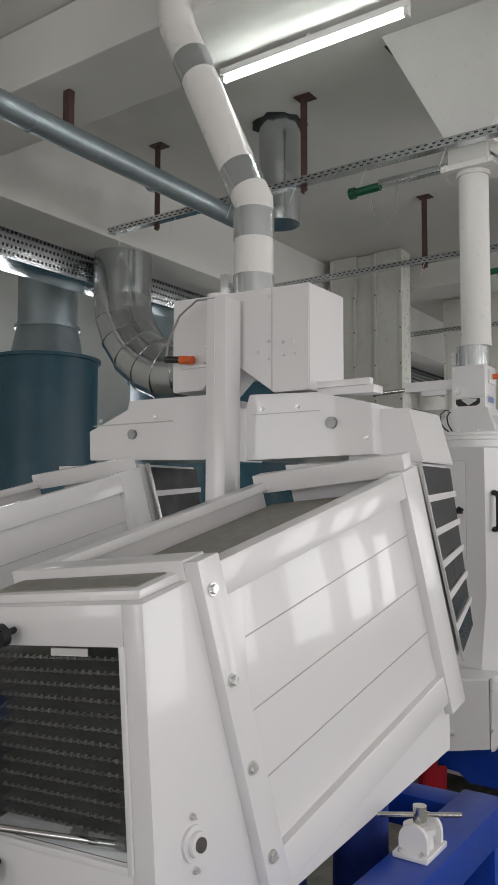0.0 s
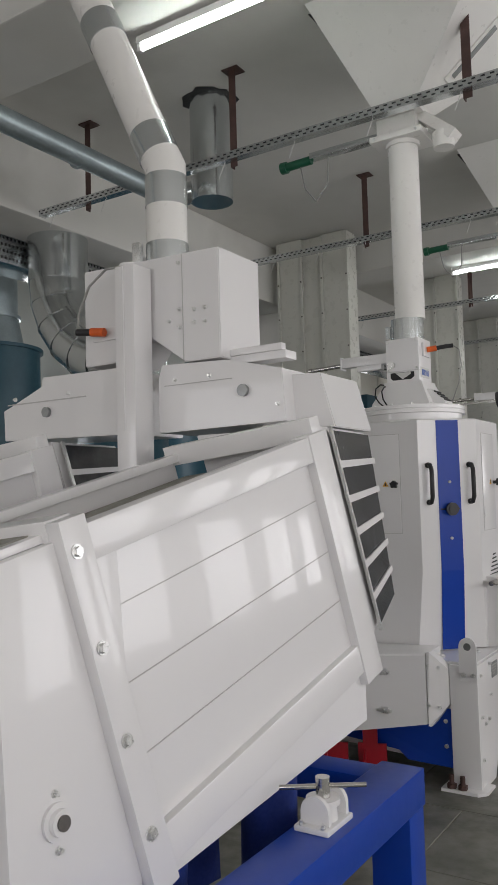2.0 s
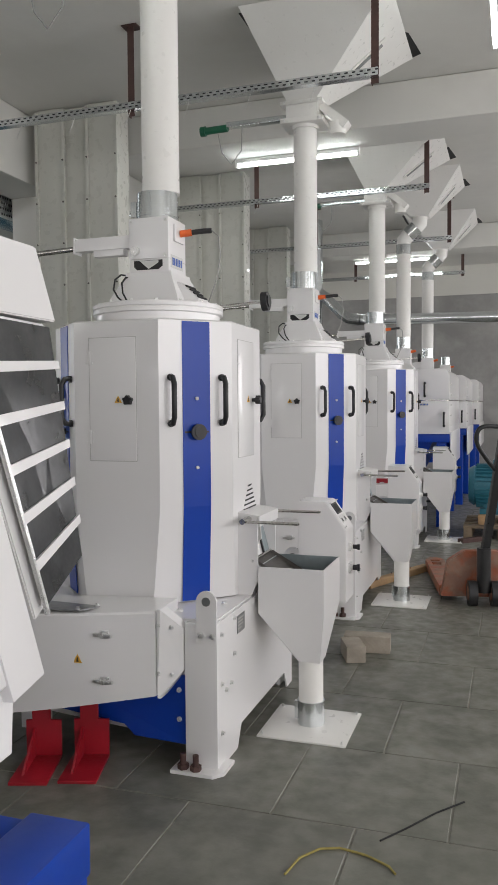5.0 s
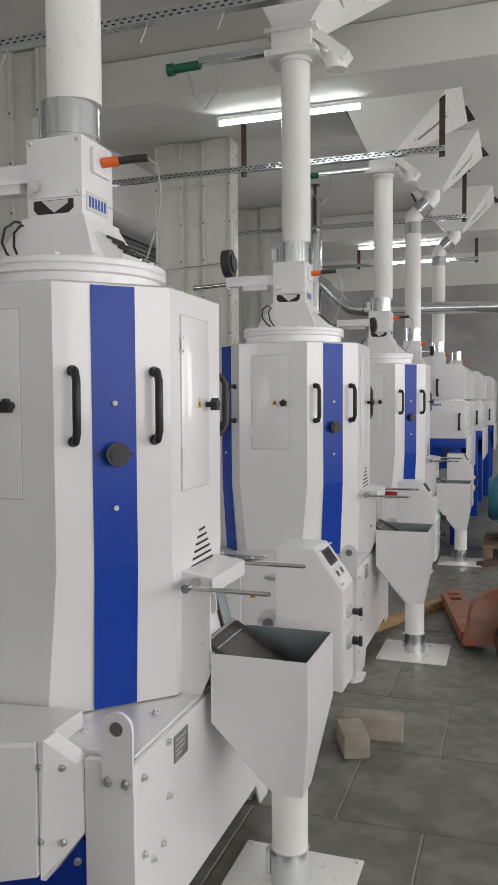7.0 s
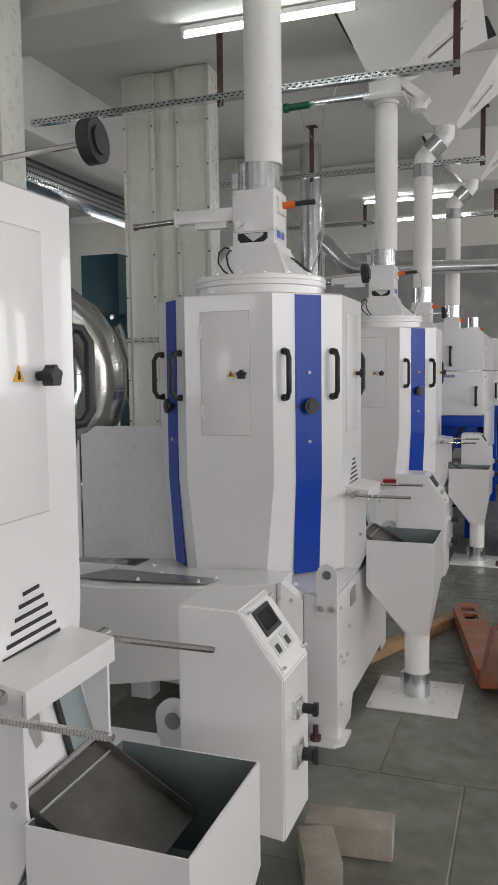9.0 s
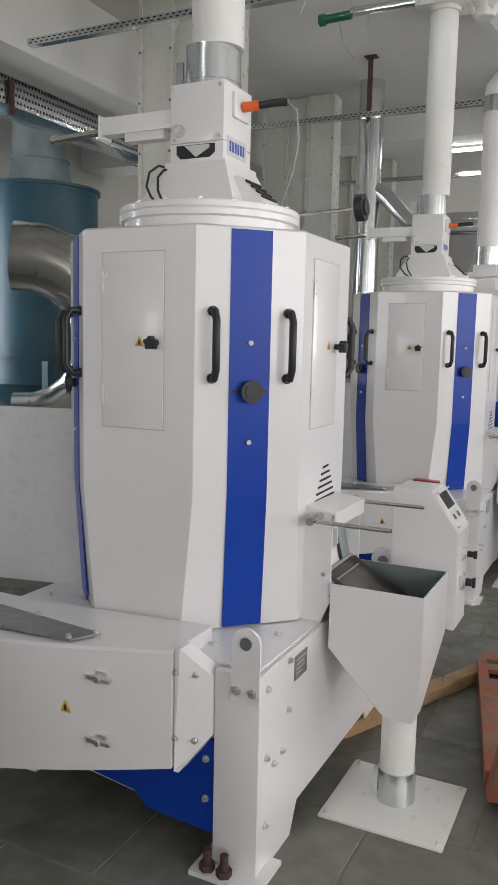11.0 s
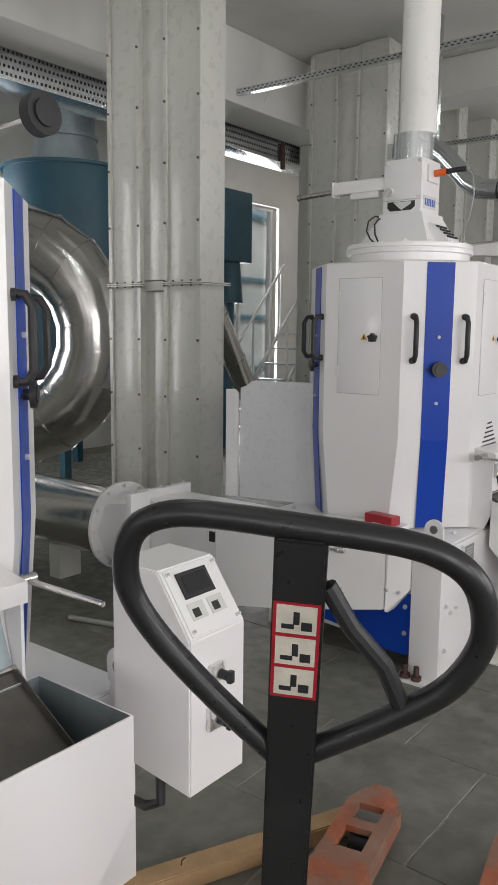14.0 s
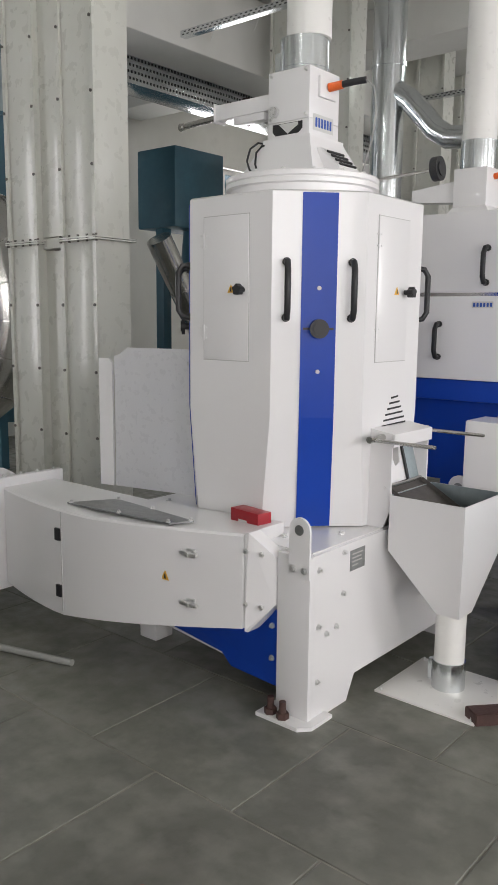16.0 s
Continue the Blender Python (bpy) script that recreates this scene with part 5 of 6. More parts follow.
def bran_duct(mx, my):
    top = thing("bran_duct", "white flanged cone and steel duct on the bran casing", "duct", "bran suction ducts", at=(mx, my, 0))
    bm = bmesh.new()
    box(bm, (-1.13, -0.86, 0.15), (-1.09, -0.4, 0.66), 0.003)
    fl = part("square_flange", bm, WHITE, top)
    for i in range(5):
        bolt(fl, (-1.11, -0.8 + i * 0.09, 0.66), (0, 0, 1), 0.008)
    bm = bmesh.new()
    sq = [(-1.13, -0.6 + 0.2 * sx, 0.4 + 0.2 * sz) for sx, sz in ((-1, -1), (-1, 0), (-1, 1), (0, 1), (1, 1), (1, 0), (1, -1), (0, -1))]
    ci = [(-1.42, -0.6 + 0.2 * math.cos(radians(a)), 0.4 + 0.2 * math.sin(radians(a))) for a in (225, 180, 135, 90, 45, 0, 315, 270)]
    loft(bm, [sq, ci])
    part("cone", bm, WHITE, top)
    bm = bmesh.new()
    cyl(bm, (-1.44, -0.6, 0.4), (-1.42, -0.6, 0.4), 0.25, seg=32)
    rf = part("round_flange", bm, WHITE, top)
    for i in range(12):
        a = 2 * math.pi * i / 12
        bolt(rf, (-1.42, -0.6 + 0.23 * math.cos(a), 0.4 + 0.23 * math.sin(a)), (1, 0, 0), 0.009)
    bm = bmesh.new()
    cyl(bm, (-2.6, -0.6, 0.4), (-1.44, -0.6, 0.4), 0.2, seg=32)
    part("duct", bm, STEEL, top)
    bm = bmesh.new()
    box(bm, (-2.0, -0.68, 0), (-1.9, -0.52, 0.21))
    part("support", bm, ELEV, top)


for mx, my in MACHINES:
    bran_duct(mx, my)

riser = thing("suction_riser", "galvanised suction riser with a branch pipe", "duct")
for nm, a, b, r in (("riser", (-1.25, 8.22, 0), (-1.25, 8.22, CEIL - 0.005), 0.13), ("branch", (-0.55, 8.22, 2.7), (2.2, 8.7, 2.7), 0.08)):
    bm = bmesh.new()
    cyl(bm, a, b, r, seg=28)
    part(nm, bm, GALV, riser)
bm = bmesh.new()
tube(bm, [(-1.18, 8.22, 3.12), (-1.06, 8.22, 3.04), (-0.93, 8.22, 2.9), (-0.83, 8.22, 2.79), (-0.72, 8.22, 2.72), (-0.55, 8.22, 2.7)], 0.085, 24)
part("bend", bm, GALV, riser)
for z in (1.2, 2.2, 3.3):
    bm = bmesh.new()
    cyl(bm, (-1.25, 8.22, z), (-1.25, 8.22, z + 0.03), 0.137, seg=28)
    part("seam_ring", bm, GALV, riser)

fan = thing("fan_housing", "dark teal painted fan housing on a steel post", "fan housing", at=(-4.5, 9.3, 0))
bm = bmesh.new()
box(bm, (-0.3, -0.5, 2.35), (0.3, 0.28, 3.2), 0.02)
part("housing", bm, TEAL, fan)
for y in (-0.45, 0.1):
    bm = bmesh.new()
    box(bm, (-0.06, y, 0), (0.06, y + 0.12, 2.352), 0.004)
    part("post", bm, TEAL, fan)
bm = bmesh.new()
cyl(bm, (0.05, 0.1, 1.86), (0.05, 0.1, 2.35), 0.2, 0.16, seg=28)
part("outlet", bm, TEAL, fan)
inclined = thing("inclined_duct", "polished steel duct sloping to the floor", "duct")
for i in range(4):
    a, b = Vector((-4.2, 8.55, 2.2)).lerp(Vector((-4.2, 9.95, 0.1)), i / 4), Vector((-4.2, 8.55, 2.2)).lerp(Vector((-4.2, 9.95, 0.1)), (i + 1) / 4)
    bm = bmesh.new()
    cyl(bm, a, b, 0.14, seg=28)
    part("section", bm, STEEL, inclined)
    bm = bmesh.new()
    cyl(bm, b - (b - a) * 0.03, b + (b - a) * 0.01, 0.15, seg=28)
    part("seam_ring", bm, STEEL, inclined)

# ladder and platform rails by the column
steps = thing("service_ladder", "pale steel service stair with rails", "stair", at=(-5.0, 9.9, 0))
for dx in (0, 0.6):
    bm = bmesh.new()
    tube(bm, [(dx, 0, 0), (dx, 1.5, 1.6)], 0.025, 8)
    tube(bm, [(dx, 0, 0.9), (dx, 1.5, 2.5)], 0.02, 8)
    part("rail", bm, LABEL, steps)
    for t in (0.05, 0.5, 0.95):
        bm = bmesh.new()
        tube(bm, [(dx, 1.5 * t, 1.6 * t), (dx, 1.5 * t, 1.6 * t + 0.9)], 0.018, 8)
        part("post", bm, LABEL, steps)
for i in range(7):
    bm = bmesh.new()
    box(bm, (0, 0.1 + i * 0.2, 0.18 + i * 0.215), (0.6, 0.3 + i * 0.2, 0.2 + i * 0.215))
    part("tread", bm, DUCT, steps)

# ---- polishers ----
def polisher(x1, y, n):
    top = thing("rice_polisher", "white rice polisher cabinet with rounded top on a blue stand", "milling machine", "rice polishers")
    x0 = x1 - 1.25
    bm = bmesh.new()
    prof = [(x0, 1.5), (x1, 1.5), (x1, 1.78)] + [(p.x, p.z) for p in arc((x1 - 0.08, 0, 1.78), 0.08, 0, 90, 5)][1:] + [(x0 + 0.08, 1.86), (x0, 1.78)]
    prism(bm, [(a, y, z) for a, z in prof], (0, 1.7, 0), 0.004)
    part("cover", bm, WHITE, top, "white hinged cover")
    bm = bmesh.new()
    box(bm, (x0, y, 1.1), (x1, y + 1.7, 1.485), 0.006)
    body = part("body", bm, WHITE, top)
    bm = bmesh.new()
    box(bm, (x0 + 0.01, y + 0.01, 1.484), (x1 - 0.01, y + 1.69, 1.501))
    part("gap_strip", bm, STEEL, top)
    for hx, hz in ((x1 - 0.28, 1.62), (x1 - 0.5, 1.28), (x1 - 0.06, 1.27)):
        grip_handle(body, (hx, y, 0), (0, -1, 0), hz - 0.08, hz + 0.08)
    bm = bmesh.new()
    box(bm, (x1 - 0.34, y - 0.003, 1.43), (x1 - 0.24, y, 1.46))
    lab = part("label", bm, LABEL, body)
    for i in range(6):
        bm = bmesh.new()
        box(bm, (x1 - 0.335 + i * 0.016, y - 0.004, 1.436), (x1 - 0.325 + i * 0.016, y - 0.003, 1.454))
        part("print", bm, LABELBLUE, lab)
    for i in range(5):
        bolt(body, (x1, y + 0.2, 1.2 + i * 0.12), (1, 0, 0), 0.014)
    bm = bmesh.new()
    box(bm, (x0, y + 0.02, 1.0), (x1, y + 1.68, 1.098), 0.004)
    st = part("stand", bm, BLUE, top, "blue steel stand")
    for a in (x0 + 0.05, x1 - 0.15):
        for b in (y + 0.05, y + 1.5):
            bm = bmesh.new()
            box(bm, (a, b, 0), (a + 0.1, b + 0.12, 0.999), 0.004)
            part("leg", bm, BLUE, st)
    bm = bmesh.new()
    box(bm, (x1 + 0.003, y + 0.06, 0.72), (x1 + 0.02, y + 1.66, 1.12), 0.003)
    part("side_cover", bm, WHITE, top)
    bm = bmesh.new()
    prism(bm, [(x0 + 0.3, y + 0.1, 1.0), (x1 - 0.2, y + 0.1, 1.0), (x1 - 0.4, y + 0.1, 0.6), (x0 + 0.5, y + 0.1, 0.6)], (0, 1.2, 0))
    part("bran_hopper", bm, BLUE, top)
    # feed throat
    cx, cy = x1 - 0.6, y + 0.55
    bm = bmesh.new()
    box(bm, (cx - 0.09, cy - 0.09, 1.95), (cx + 0.09, cy + 0.09, 2.14), 0.004)
    prism(bm, [(cx - 0.35, cy - 0.05, 2.0), (cx - 0.09, cy - 0.05, 1.98), (cx - 0.09, cy - 0.05, 2.09), (cx - 0.35, cy - 0.05, 2.06)], (0, 0.1, 0))
    loft(bm, [[(cx + s * 0.16, cy + t * 0.14, 1.858) for s, t in ((-1, -1), (1, -1), (1, 1), (-1, 1))], [(cx + s * 0.09, cy + t * 0.09, 1.95) for s, t in ((-1, -1), (1, -1), (1, 1), (-1, 1))]])
    part("feed_throat", bm, WHITE, top)
    bm = bmesh.new()
    tube(bm, [(cx + 0.09, cy, 2.1), (cx + 0.15, cy, 2.11)], 0.016, 10)
    part("sensor", bm, ORANGE, top)
    bm = bmesh.new()
    cyl(bm, (cx, cy, 2.14), (cx, cy, 2.28), 0.092, seg=28)
    part("collar", bm, GALV, top)
    if n > 2:
        return top
    p = thing("feed_pipe", "white feed pipe with a galvanised offset bend", "pipe", "grain feed pipes", at=(cx, cy, 0))
    bm = bmesh.new()
    cyl(bm, (0, 0, 2.28), (0, 0, 3.3), 0.087, seg=30)
    part("pipe", bm, PIPE_WHITE, p)
    bm = bmesh.new()
    cyl(bm, (0, 0, 3.3), (0, 0, 3.42), 0.091, seg=30)
    part("coupling", bm, GALV, p)
    bm = bmesh.new()
    tube(bm, [(0, 0, 3.42), (0, 0, 3.47), (0.06, 0, 3.54)], 0.088, 26)
    tube(bm, [(0.15, 0, 3.62), (0.2, 0, 3.67), (0.2, 0, 3.74)], 0.088, 26)
    part("bend", bm, PIPE_WHITE, p)
    bm = bmesh.new()
    tube(bm, [(0.055, 0, 3.535), (0.155, 0, 3.625)], 0.092, 26)
    part("coupling", bm, GALV, p)
    ceiling_hopper(cx + 0.2, cy, 3.74, (-0.5, -0.5), (0.5, 0.5))
    return top


polisher(0.9, 6.0, 1)
polisher(0.97, 8.2, 2)
polisher(1.05, 10.5, 3)

# electric motor on a pallet
motor = thing("electric_motor", "teal finned electric motor lying on a wooden pallet", "motor", at=(1.5, 5.75, 0.237))
bm = bmesh.new()
cyl(bm, (-0.3, 0, 0.3), (0.3, 0, 0.3), 0.215, seg=36)
cyl(bm, (0.3, 0, 0.3), (0.36, 0, 0.3), 0.23, 0.19, seg=36)
cyl(bm, (-0.36, 0, 0.3), (-0.3, 0, 0.3), 0.19, 0.23, seg=36)
body = part("frame", bm, MOTOR, motor)
for i in range(30):
    a = 2 * math.pi * i / 30
    bm = bmesh.new()
    box(bm, (-0.28, -0.004, 0.21), (0.28, 0.004, 0.245), 0, Matrix.Translation((0, 0, 0.3)) @ Matrix.Rotation(a, 4, "X"))
    part("fin", bm, MOTOR, body)
bm = bmesh.new()
box(bm, (-0.1, -0.16, 0.5), (0.12, 0.02, 0.6), 0.01)
part("terminal_box", bm, MOTOR, motor)
bm = bmesh.new()
box(bm, (-0.24, -0.2, 0.0), (0.24, 0.2, 0.06), 0.004)
box(bm, (-0.2, -0.14, 0.06), (0.2, 0.14, 0.12))
part("foot", bm, MOTOR, motor)
pallet = thing("wooden_pallet", "worn wooden pallet under the motor", "pallet", at=(1.5, 5.75, 0))
for y in (-0.36, -0.12, 0.12, 0.36):
    bm = bmesh.new()
    box(bm, (-0.4, y - 0.09, 0.115), (0.4, y + 0.09, 0.137), 0.003)
    part("plank", bm, OLDWOOD, pallet)
for x in (-0.2, 0.2):
    bm = bmesh.new()
    box(bm, (x - 0.05, -0.3, 0.137), (x + 0.05, 0.3, 0.237), 0.003)
    part("packing_block", bm, WOOD, pallet)
for x in (-0.35, 0, 0.35):
    bm = bmesh.new()
    box(bm, (x - 0.045, -0.44, 0), (x + 0.045, 0.44, 0.114), 0.003)
    part("bearer", bm, OLDWOOD, pallet)

# ---- pallet truck ----
truck = thing("pallet_truck", "hand pallet truck with worn orange forks and black tow handle", "pallet truck")
FX = ((0.945, 3.64), (1.365, 3.72))
d0 = Vector((-0.2, 0.98, 0)).normalized()
for i, (fx, fy) in enumerate(FX):
    side = Vector((d0.y, -d0.x, 0))
    tip = Vector((fx, fy, 0))
    L = 1.12
    w = 0.078
    P = lambda s, t, z: tip - d0 * s + side * t + Vector((0, 0, z))
    bm = bmesh.new()
    zt = 0.1
    # fork: two side cheeks, rails and cross webs round the two openings
    noseL = [P(0.12, -w, zt - 0.02), P(0.05, -w * 0.75, zt - 0.02), P(0.0, -w * 0.3, zt - 0.02), P(0.0, w * 0.3, zt - 0.02), P(0.05, w * 0.75, zt - 0.02), P(0.12, w, zt - 0.02)]
    prism(bm, noseL, (0, 0, 0.02))
    prism(bm, [P(0.12, -w, zt - 0.02), P(0.12, -w * 0.5, zt - 0.02), P(0.36, -w * 0.5, zt - 0.02), P(0.36, -w, zt - 0.02)], (0, 0, 0.02))
    prism(bm, [P(0.12, w * 0.5, zt - 0.02), P(0.12, w, zt - 0.02), P(0.36, w, zt - 0.02), P(0.36, w * 0.5, zt - 0.02)], (0, 0, 0.02))
    prism(bm, [P(0.2, -w * 0.5, zt - 0.02), P(0.2, w * 0.5, zt - 0.02), P(0.24, w * 0.5, zt - 0.02), P(0.24, -w * 0.5, zt - 0.02)], (0, 0, 0.02))
    prism(bm, [P(0.34, -w, zt - 0.02), P(0.34, w, zt - 0.02), P(L, w, zt - 0.02), P(L, -w, zt - 0.02)], (0, 0, 0.021))
    for s in (-1, 1):
        prism(bm, [P(0.08, s * w, zt - 0.07), P(0.08, s * (w - 0.008), zt - 0.07), P(L, s * (w - 0.008), zt - 0.07), P(L, s * w, zt - 0.07)], (0, 0, 0.052))
    fork = part("fork", bm, FORK, truck, "worn orange steel fork")
    bm = bmesh.new()
    cyl(bm, P(0.22, -0.03, 0.037), P(0.22, 0.03, 0.037), 0.037, seg=20)
    part("roller", bm, BLACK, truck)
rear = (Vector((FX[0][0], FX[0][1], 0)) + Vector((FX[1][0], FX[1][1], 0))) / 2 - d0 * 1.12
bm = bmesh.new()
side = Vector((d0.y, -d0.x, 0))
prism(bm, [rear - side * 0.29 + Vector((0, 0, 0.04)), rear + side * 0.29 + Vector((0, 0, 0.04)), rear + side * 0.24 + Vector((0, 0, 0.3)), rear + side * 0.12 + Vector((0, 0, 0.38)), rear - side * 0.12 + Vector((0, 0, 0.38)), rear - side * 0.24 + Vector((0, 0, 0.3))], -d0 * 0.08, 0.006)
part("head_plate", bm, FORK, truck)
for s in (-1, 1):
    bm = bmesh.new()
    c = rear - d0 * 0.18 + side * 0.08 * s + Vector((0, 0, 0.09))
    cyl(bm, c - side * 0.03, c + side * 0.03, 0.09, seg=28)
    wheel = part("wheel", bm, BLACK, truck)
    bm = bmesh.new()
    cyl(bm, c - side * 0.032, c + side * 0.032, 0.05, seg=20)
    part("hub", bm, FORK, wheel)
bm = bmesh.new()
c = rear - d0 * 0.18
cyl(bm, c + Vector((0, 0, 0.1)), c + Vector((0, 0, 0.42)), 0.05, seg=20)
part("pump", bm, BLACKPAINT, truck)
# tow bar and loop handle
foot = Vector((c.x, c.y, 0.35))
ht = Vector((1.55, 2.251, 1.281))
ax_r = Vector((0.86, 0.5, -0.06)).normalized()
bm = bmesh.new()
wd = 0.029
fr = ax_r.cross((ht - foot).normalized()).normalized()
prism(bm, [foot - ax_r * wd - fr * 0.018, foot + ax_r * wd - fr * 0.018, foot + ax_r * wd + fr * 0.018, foot - ax_r * wd + fr * 0.018], ht - foot, 0.003)
bar = part("tow_bar", bm, BLACKPAINT, truck)
bm = bmesh.new()
up = (ht - foot).normalized()
mid = ht
cp = [(-0.018, -0.31), (-0.1, -0.235), (-0.17, -0.16), (-0.205, -0.105), (-0.212, -0.06), (-0.2, -0.018), (-0.165, 0.005), (-0.11, 0.012), (0.0, 0.008), (0.11, 0.002), (0.165, -0.012), (0.2, -0.04), (0.216, -0.085), (0.212, -0.13), (0.18, -0.185), (0.11, -0.24), (0.02, -0.3)]
pts = [mid + ax_r * a * 0.94 + up * b * 0.97 for a, b in cp]
smooth = []
for i in range(len(pts) - 1):
    p0, p1, p2, p3 = pts[max(i - 1, 0)], pts[i], pts[i + 1], pts[min(i + 2, len(pts) - 1)]
    for k in range(4):
        s = k / 4
        smooth.append(0.5 * ((2 * p1) + (p2 - p0) * s + (2 * p0 - 5 * p1 + 4 * p2 - p3) * s * s + (3 * p1 - p0 - 3 * p2 + p3) * s ** 3))
smooth.append(pts[-1])
tube(bm, smooth, 0.0155, 14)
loop = part("loop_handle", bm, BLACKPAINT, truck, "chipped black tubular loop handle")
bm = bmesh.new()
tube(bm, [mid + ax_r * 0.03 + up * -0.06, mid + ax_r * 0.06 + up * -0.11, mid + ax_r * 0.1 + up * -0.155, mid + ax_r * 0.125 + up * -0.21], 0.011, 10)
part("lever", bm, BLACK, truck, "black release lever")
eye_side = -fr if fr.y > 0 else fr
bm = bmesh.new()
q = lambda a, b, h=0.0185: mid + ax_r * a + up * b + eye_side * h
prism(bm, [q(-0.027, -0.2), q(0.026, -0.2), q(0.026, -0.075), q(-0.027, -0.075)], eye_side * 0.001)
stk = part("sticker", bm, RED, bar, "red and cream instruction sticker")
for k in range(3):
    bm = bmesh.new()
    z0 = -0.196 + k * 0.041
    prism(bm, [q(-0.023, z0, 0.0196), q(0.022, z0, 0.0196), q(0.022, z0 + 0.036, 0.0196), q(-0.023, z0 + 0.036, 0.0196)], eye_side * 0.0005)
    pic = part("panel", bm, SACK, stk)
    bm = bmesh.new()
    for a0, b0, a1, b1 in ((-0.017, 0.006, -0.003, 0.012), (-0.004, 0.012, 0.003, 0.028), (0.005, 0.005, 0.017, 0.016)):
        prism(bm, [q(a0, z0 + b0, 0.0202), q(a1, z0 + b0, 0.0202), q(a1, z0 + b1, 0.0202), q(a0, z0 + b1, 0.0202)], eye_side * 0.0003)
    part("pictogram", bm, BLACK, pic)

# ---- loose things on the floor ----
# batten with bent nails
bm = bmesh.new()
a, b = Vector((0.9, 3.53, 0)), Vector((0.52, 2.7, 0))
dd = (b - a).normalized()
sd = Vector((-dd.y, dd.x, 0)) * 0.035
prism(bm, [a - sd, a + sd, b + sd, b - sd], (0, 0, 0.055), 0.004)
batten = solid("timber_batten", bm, WOOD, "pale sawn timber batten lying on the floor", "timber")
for t in (0.3, 0.62):
    bm = bmesh.new()
    q = a.lerp(b, t) + Vector((0, 0, 0.055))
    tube(bm, [q, q + Vector((0.002, 0, 0.015)), q + Vector((0.01, 0.006, 0.024))], 0.002, 6)
    part("nail", bm, RUST, batten)
for i, (x, y, rz, L, h) in enumerate(((0.745, 0.97, 112, 0.2, 0.095), (0.8, 1.13, 6, 0.27, 0.1))):
    bm = bmesh.new()
    box(bm, (-L / 2, -0.055, 0), (L / 2, 0.055, h), 0.008)
    ob = solid("cement_block", bm, BRICKMAT, "rough grey cement block with broken edges", "block", "loose cement blocks")
    ob.matrix_world = pose(x, y, 0, 0, 0, rz)
for x, y, rz in ((-0.2, -0.77, 18), (-0.02, -0.7, 16)):
    br = thing("red_bracket", "red enamelled steel angle bracket on the floor", "bracket", "red angle brackets")
    bm = bmesh.new()
    box(bm, (-0.075, -0.16, 0), (0.075, 0.09, 0.012), 0.002)
    part("foot_plate", bm, RED, br)
    bm = bmesh.new()
    prism(bm, [(-0.07, 0.08, 0.012), (0.075, 0.08, 0.012), (0.075, 0.08, 0.16), (0.03, 0.08, 0.16), (0.03, 0.08, 0.25), (-0.045, 0.08, 0.25), (-0.045, 0.08, 0.16), (-0.07, 0.08, 0.16)], (0, 0.012, 0))
    part("upright", bm, RED, br)
    bm = bmesh.new()
    prism(bm, [(-0.04, -0.1, 0.012), (-0.04, 0.08, 0.012), (-0.04, 0.08, 0.13)], (0.01, 0, 0))
    part("gusset", bm, RED, br)
    br.matrix_basis = pose(x, y, 0, 0, 0, rz)
bm = bmesh.new()
box(bm, (-0.075, -0.02, 0), (0.075, 0.045, 0.085), 0.003)
carton = solid("red_carton", bm, RED, "small red cardboard carton lying on the machine base", "carton")
carton.matrix_world = pose(0.169 + 0.17, 5.209 - 0.52, 0.602, 0, 0, -8)
bm = bmesh.new()
for x0, x1, z0, z1 in ((-0.03, 0.015, 0.015, 0.05), (0.03, 0.06, 0.02, 0.04)):
    box(bm, (x0, -0.0215, z0), (x1, -0.0202, z1))
part("print", bm, LABEL, carton)
bm = bmesh.new()
prism(bm, [(1.06, 5.02, 0.0), (1.12, 4.98, 0.0), (1.32, 5.2, 0.0), (1.26, 5.24, 0.0)], (0, 0, 0.045), 0.004)
solid("steel_offcut", bm, RUST, "rusty red steel channel offcut", "offcut")
bm = bmesh.new()
cyl(bm, (-0.3, 4.37, 0.014), (-1.15, 4.12, 0.014), 0.014, seg=12)
solid("conduit_length", bm, CABLE, "loose length of grey conduit on the floor", "conduit")
bm = bmesh.new()
tube(bm, [(0.95, -1.18, 0.004), (0.97, -1.08, 0.004), (1.02, -1.01, 0.004), (1.08, -0.985, 0.004), (1.17, -1.0, 0.004), (1.25, -1.04, 0.004), (1.275, -1.075, 0.004)], 0.004, 6)
solid("twine", bm, TWINE, "yellow twine scrap lying on the tiles", "twine")
bm = bmesh.new()
tube(bm, [(1.2, -0.9, 0.003), (1.27, -0.8, 0.003), (1.36, -0.66, 0.003), (1.45, -0.55, 0.003)], 0.0035, 6)
solid("wire_scrap", bm, DARKIN, "dark wire scrap lying on the tiles", "wire")


def sack(name, mat, x, y, r, h, label):
    bm = bmesh.new()
    k, rings = 18, []
    for j, (z, s) in enumerate(((0, 0.9), (0.06, 1.0), (0.14, 0.92), (0.2, 0.6), (0.24, 0.3))):
        rings.append([(math.cos(2 * math.pi * a / k) * r * s * (1 + 0.14 * noise.noise((a * 0.7, j * 1.3, x))), math.sin(2 * math.pi * a / k) * r * s * 0.7 * (1 + 0.2 * noise.noise((a * 0.9, j * 1.1, y))), z * h / 0.24) for a in range(k)])
    loft(bm, rings)
    solid(name, bm, mat, label, "sack", at=(x, y, 0))


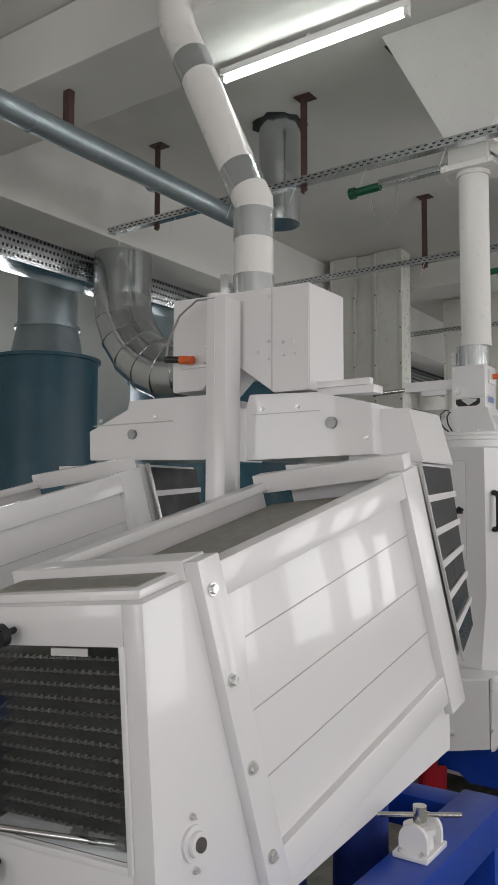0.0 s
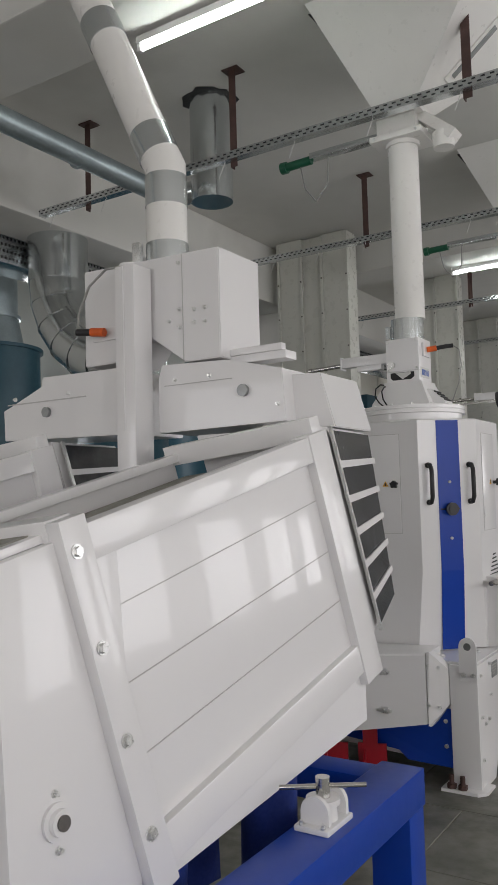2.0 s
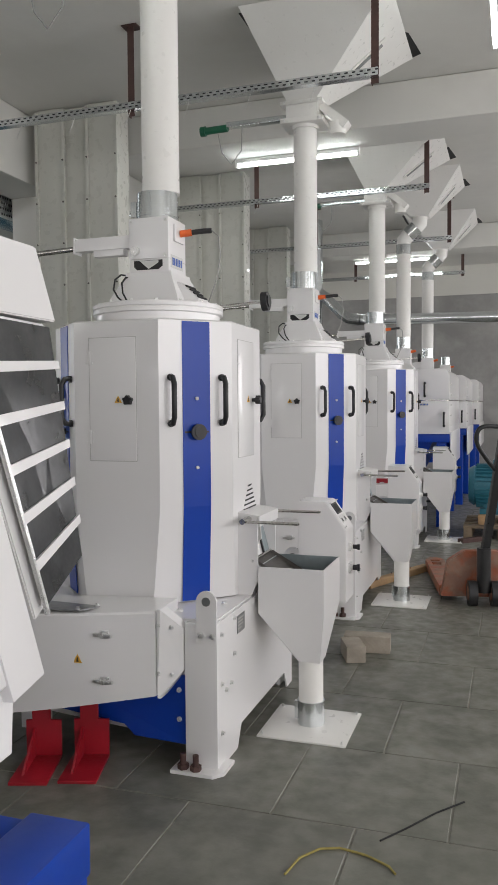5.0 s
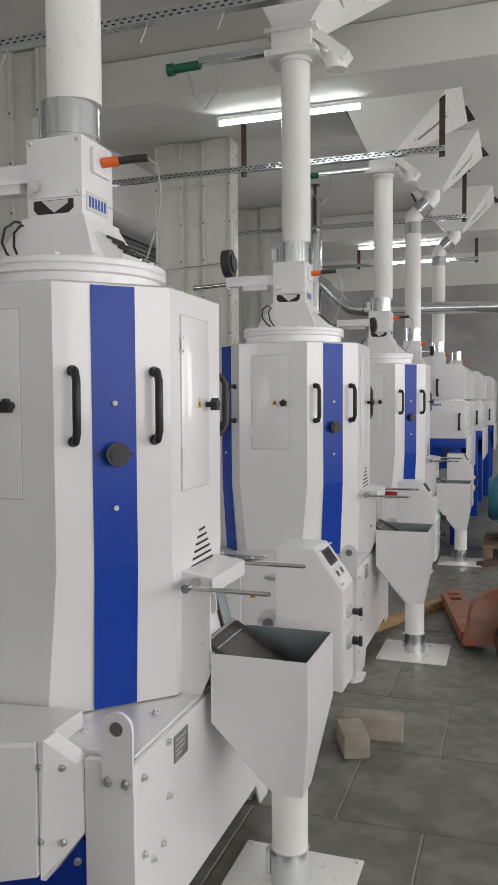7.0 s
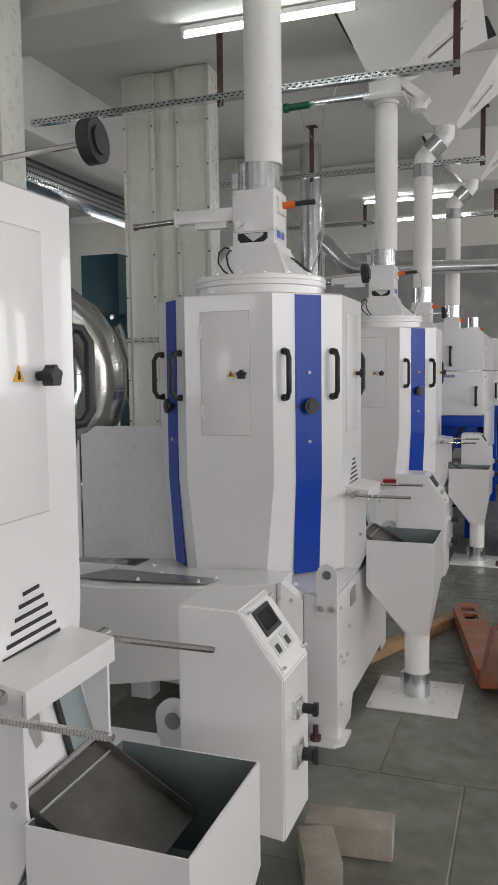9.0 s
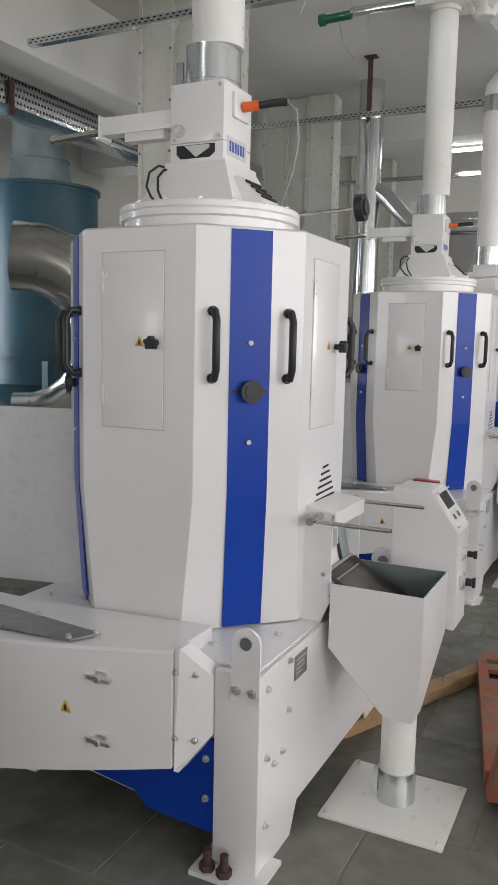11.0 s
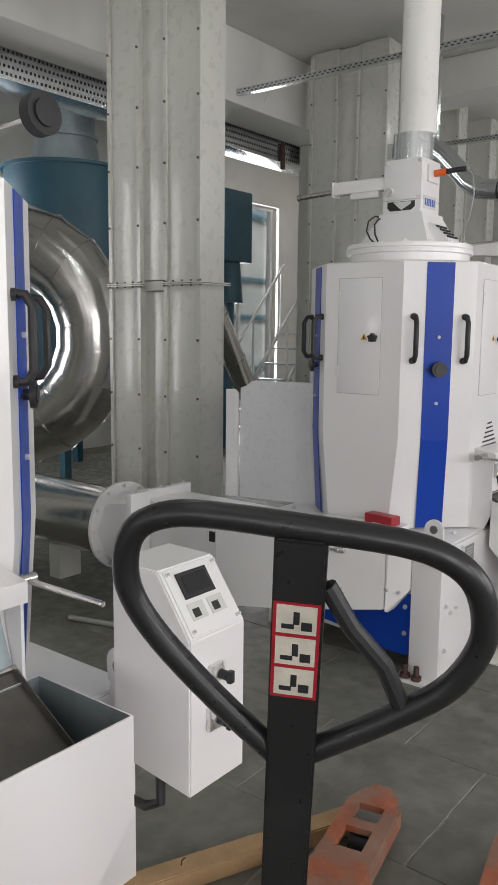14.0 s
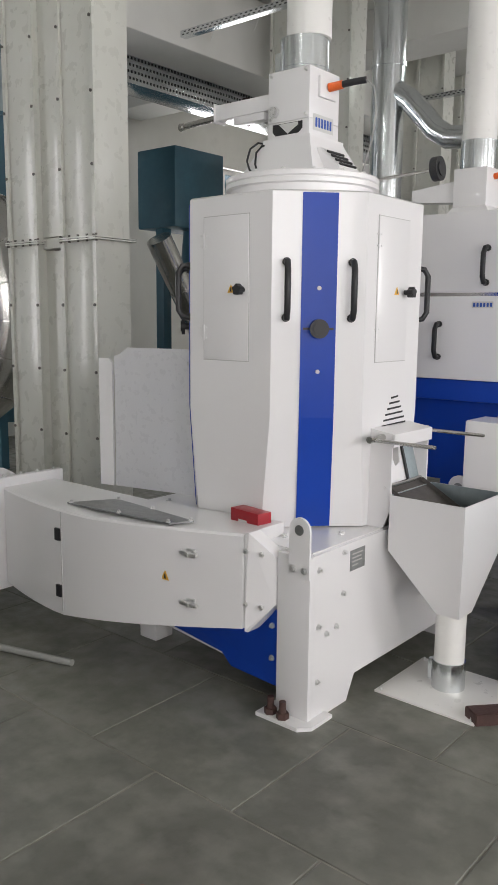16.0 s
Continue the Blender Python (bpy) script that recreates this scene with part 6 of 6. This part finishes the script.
sack("woven_sack", SACK, 0.86, -1.97, 0.065, 0.09, "slumped pale woven sack by the frame leg")
sack("printed_sack", SACKBLUE, 0.8, -1.9, 0.07, 0.07, "blue and white printed sack on the floor")
sack("rag", SACK, 0.62, -2.62, 0.12, 0.2, "grey rag lying under the frame")

# ---- floor ----
bm = bmesh.new()
box(bm, (WX, SY, -0.24), (EX, NY, -0.003))
floor = tagged(new("floor", sheet_mesh("floor", bm, GROUT, 0)), "grey stone tiles in half bond with pale joints", "floor", kind="structure")
TS, G = 0.615, 0.0035
tile_bm = bmesh.new()
h = TS / 2 - G
b0 = 0.002
loft(tile_bm, [[(-h, -h, -0.01), (h, -h, -0.01), (h, h, -0.01), (-h, h, -0.01)], [(-h, -h, -b0), (h, -h, -b0), (h, h, -b0), (-h, h, -b0)], [(-h + b0, -h + b0, 0), (h - b0, -h + b0, 0), (h - b0, h - b0, 0), (-h + b0, h - b0, 0)]])
tile_mesh = sheet_mesh("tile", tile_bm, TILE, 0)
verts, faces = [], []
for j in range(-22, 16):
    yc = 4.08 + TS * (j + 0.5)
    if yc - TS / 2 < SY or yc + TS / 2 > NY:
        continue
    for i in range(-14, 12):
        xc = 0.80 + TS * (i + 0.5) + (TS / 2 if j % 2 else 0)
        if xc - TS / 2 < WX or xc + TS / 2 > EX:
            continue
        if -0.9 < xc < 2.6 and -4.4 < yc < 8.2:
            ob = new("tile", tile_mesh)
            ob.location = (xc, yc, 0)
            ob.parent = floor
        else:
            k = len(verts)
            verts += [(xc - h, yc - h, -0.002), (xc + h, yc - h, -0.002), (xc + h, yc + h, -0.002), (xc - h, yc + h, -0.002), (xc - h + b0, yc - h + b0, 0), (xc + h - b0, yc - h + b0, 0), (xc + h - b0, yc + h - b0, 0), (xc - h + b0, yc + h - b0, 0)]
            faces += [(k, k + 1, k + 5, k + 4), (k + 1, k + 2, k + 6, k + 5), (k + 2, k + 3, k + 7, k + 6), (k + 3, k, k + 4, k + 7), (k + 4, k + 5, k + 6, k + 7)]
me = bpy.data.meshes.new("tiles")
me.from_pydata(verts, [], faces)
me.materials.append(TILE)
rest = new("tiles", me)
rest.parent = floor
tagged(rest, kind="stuff")
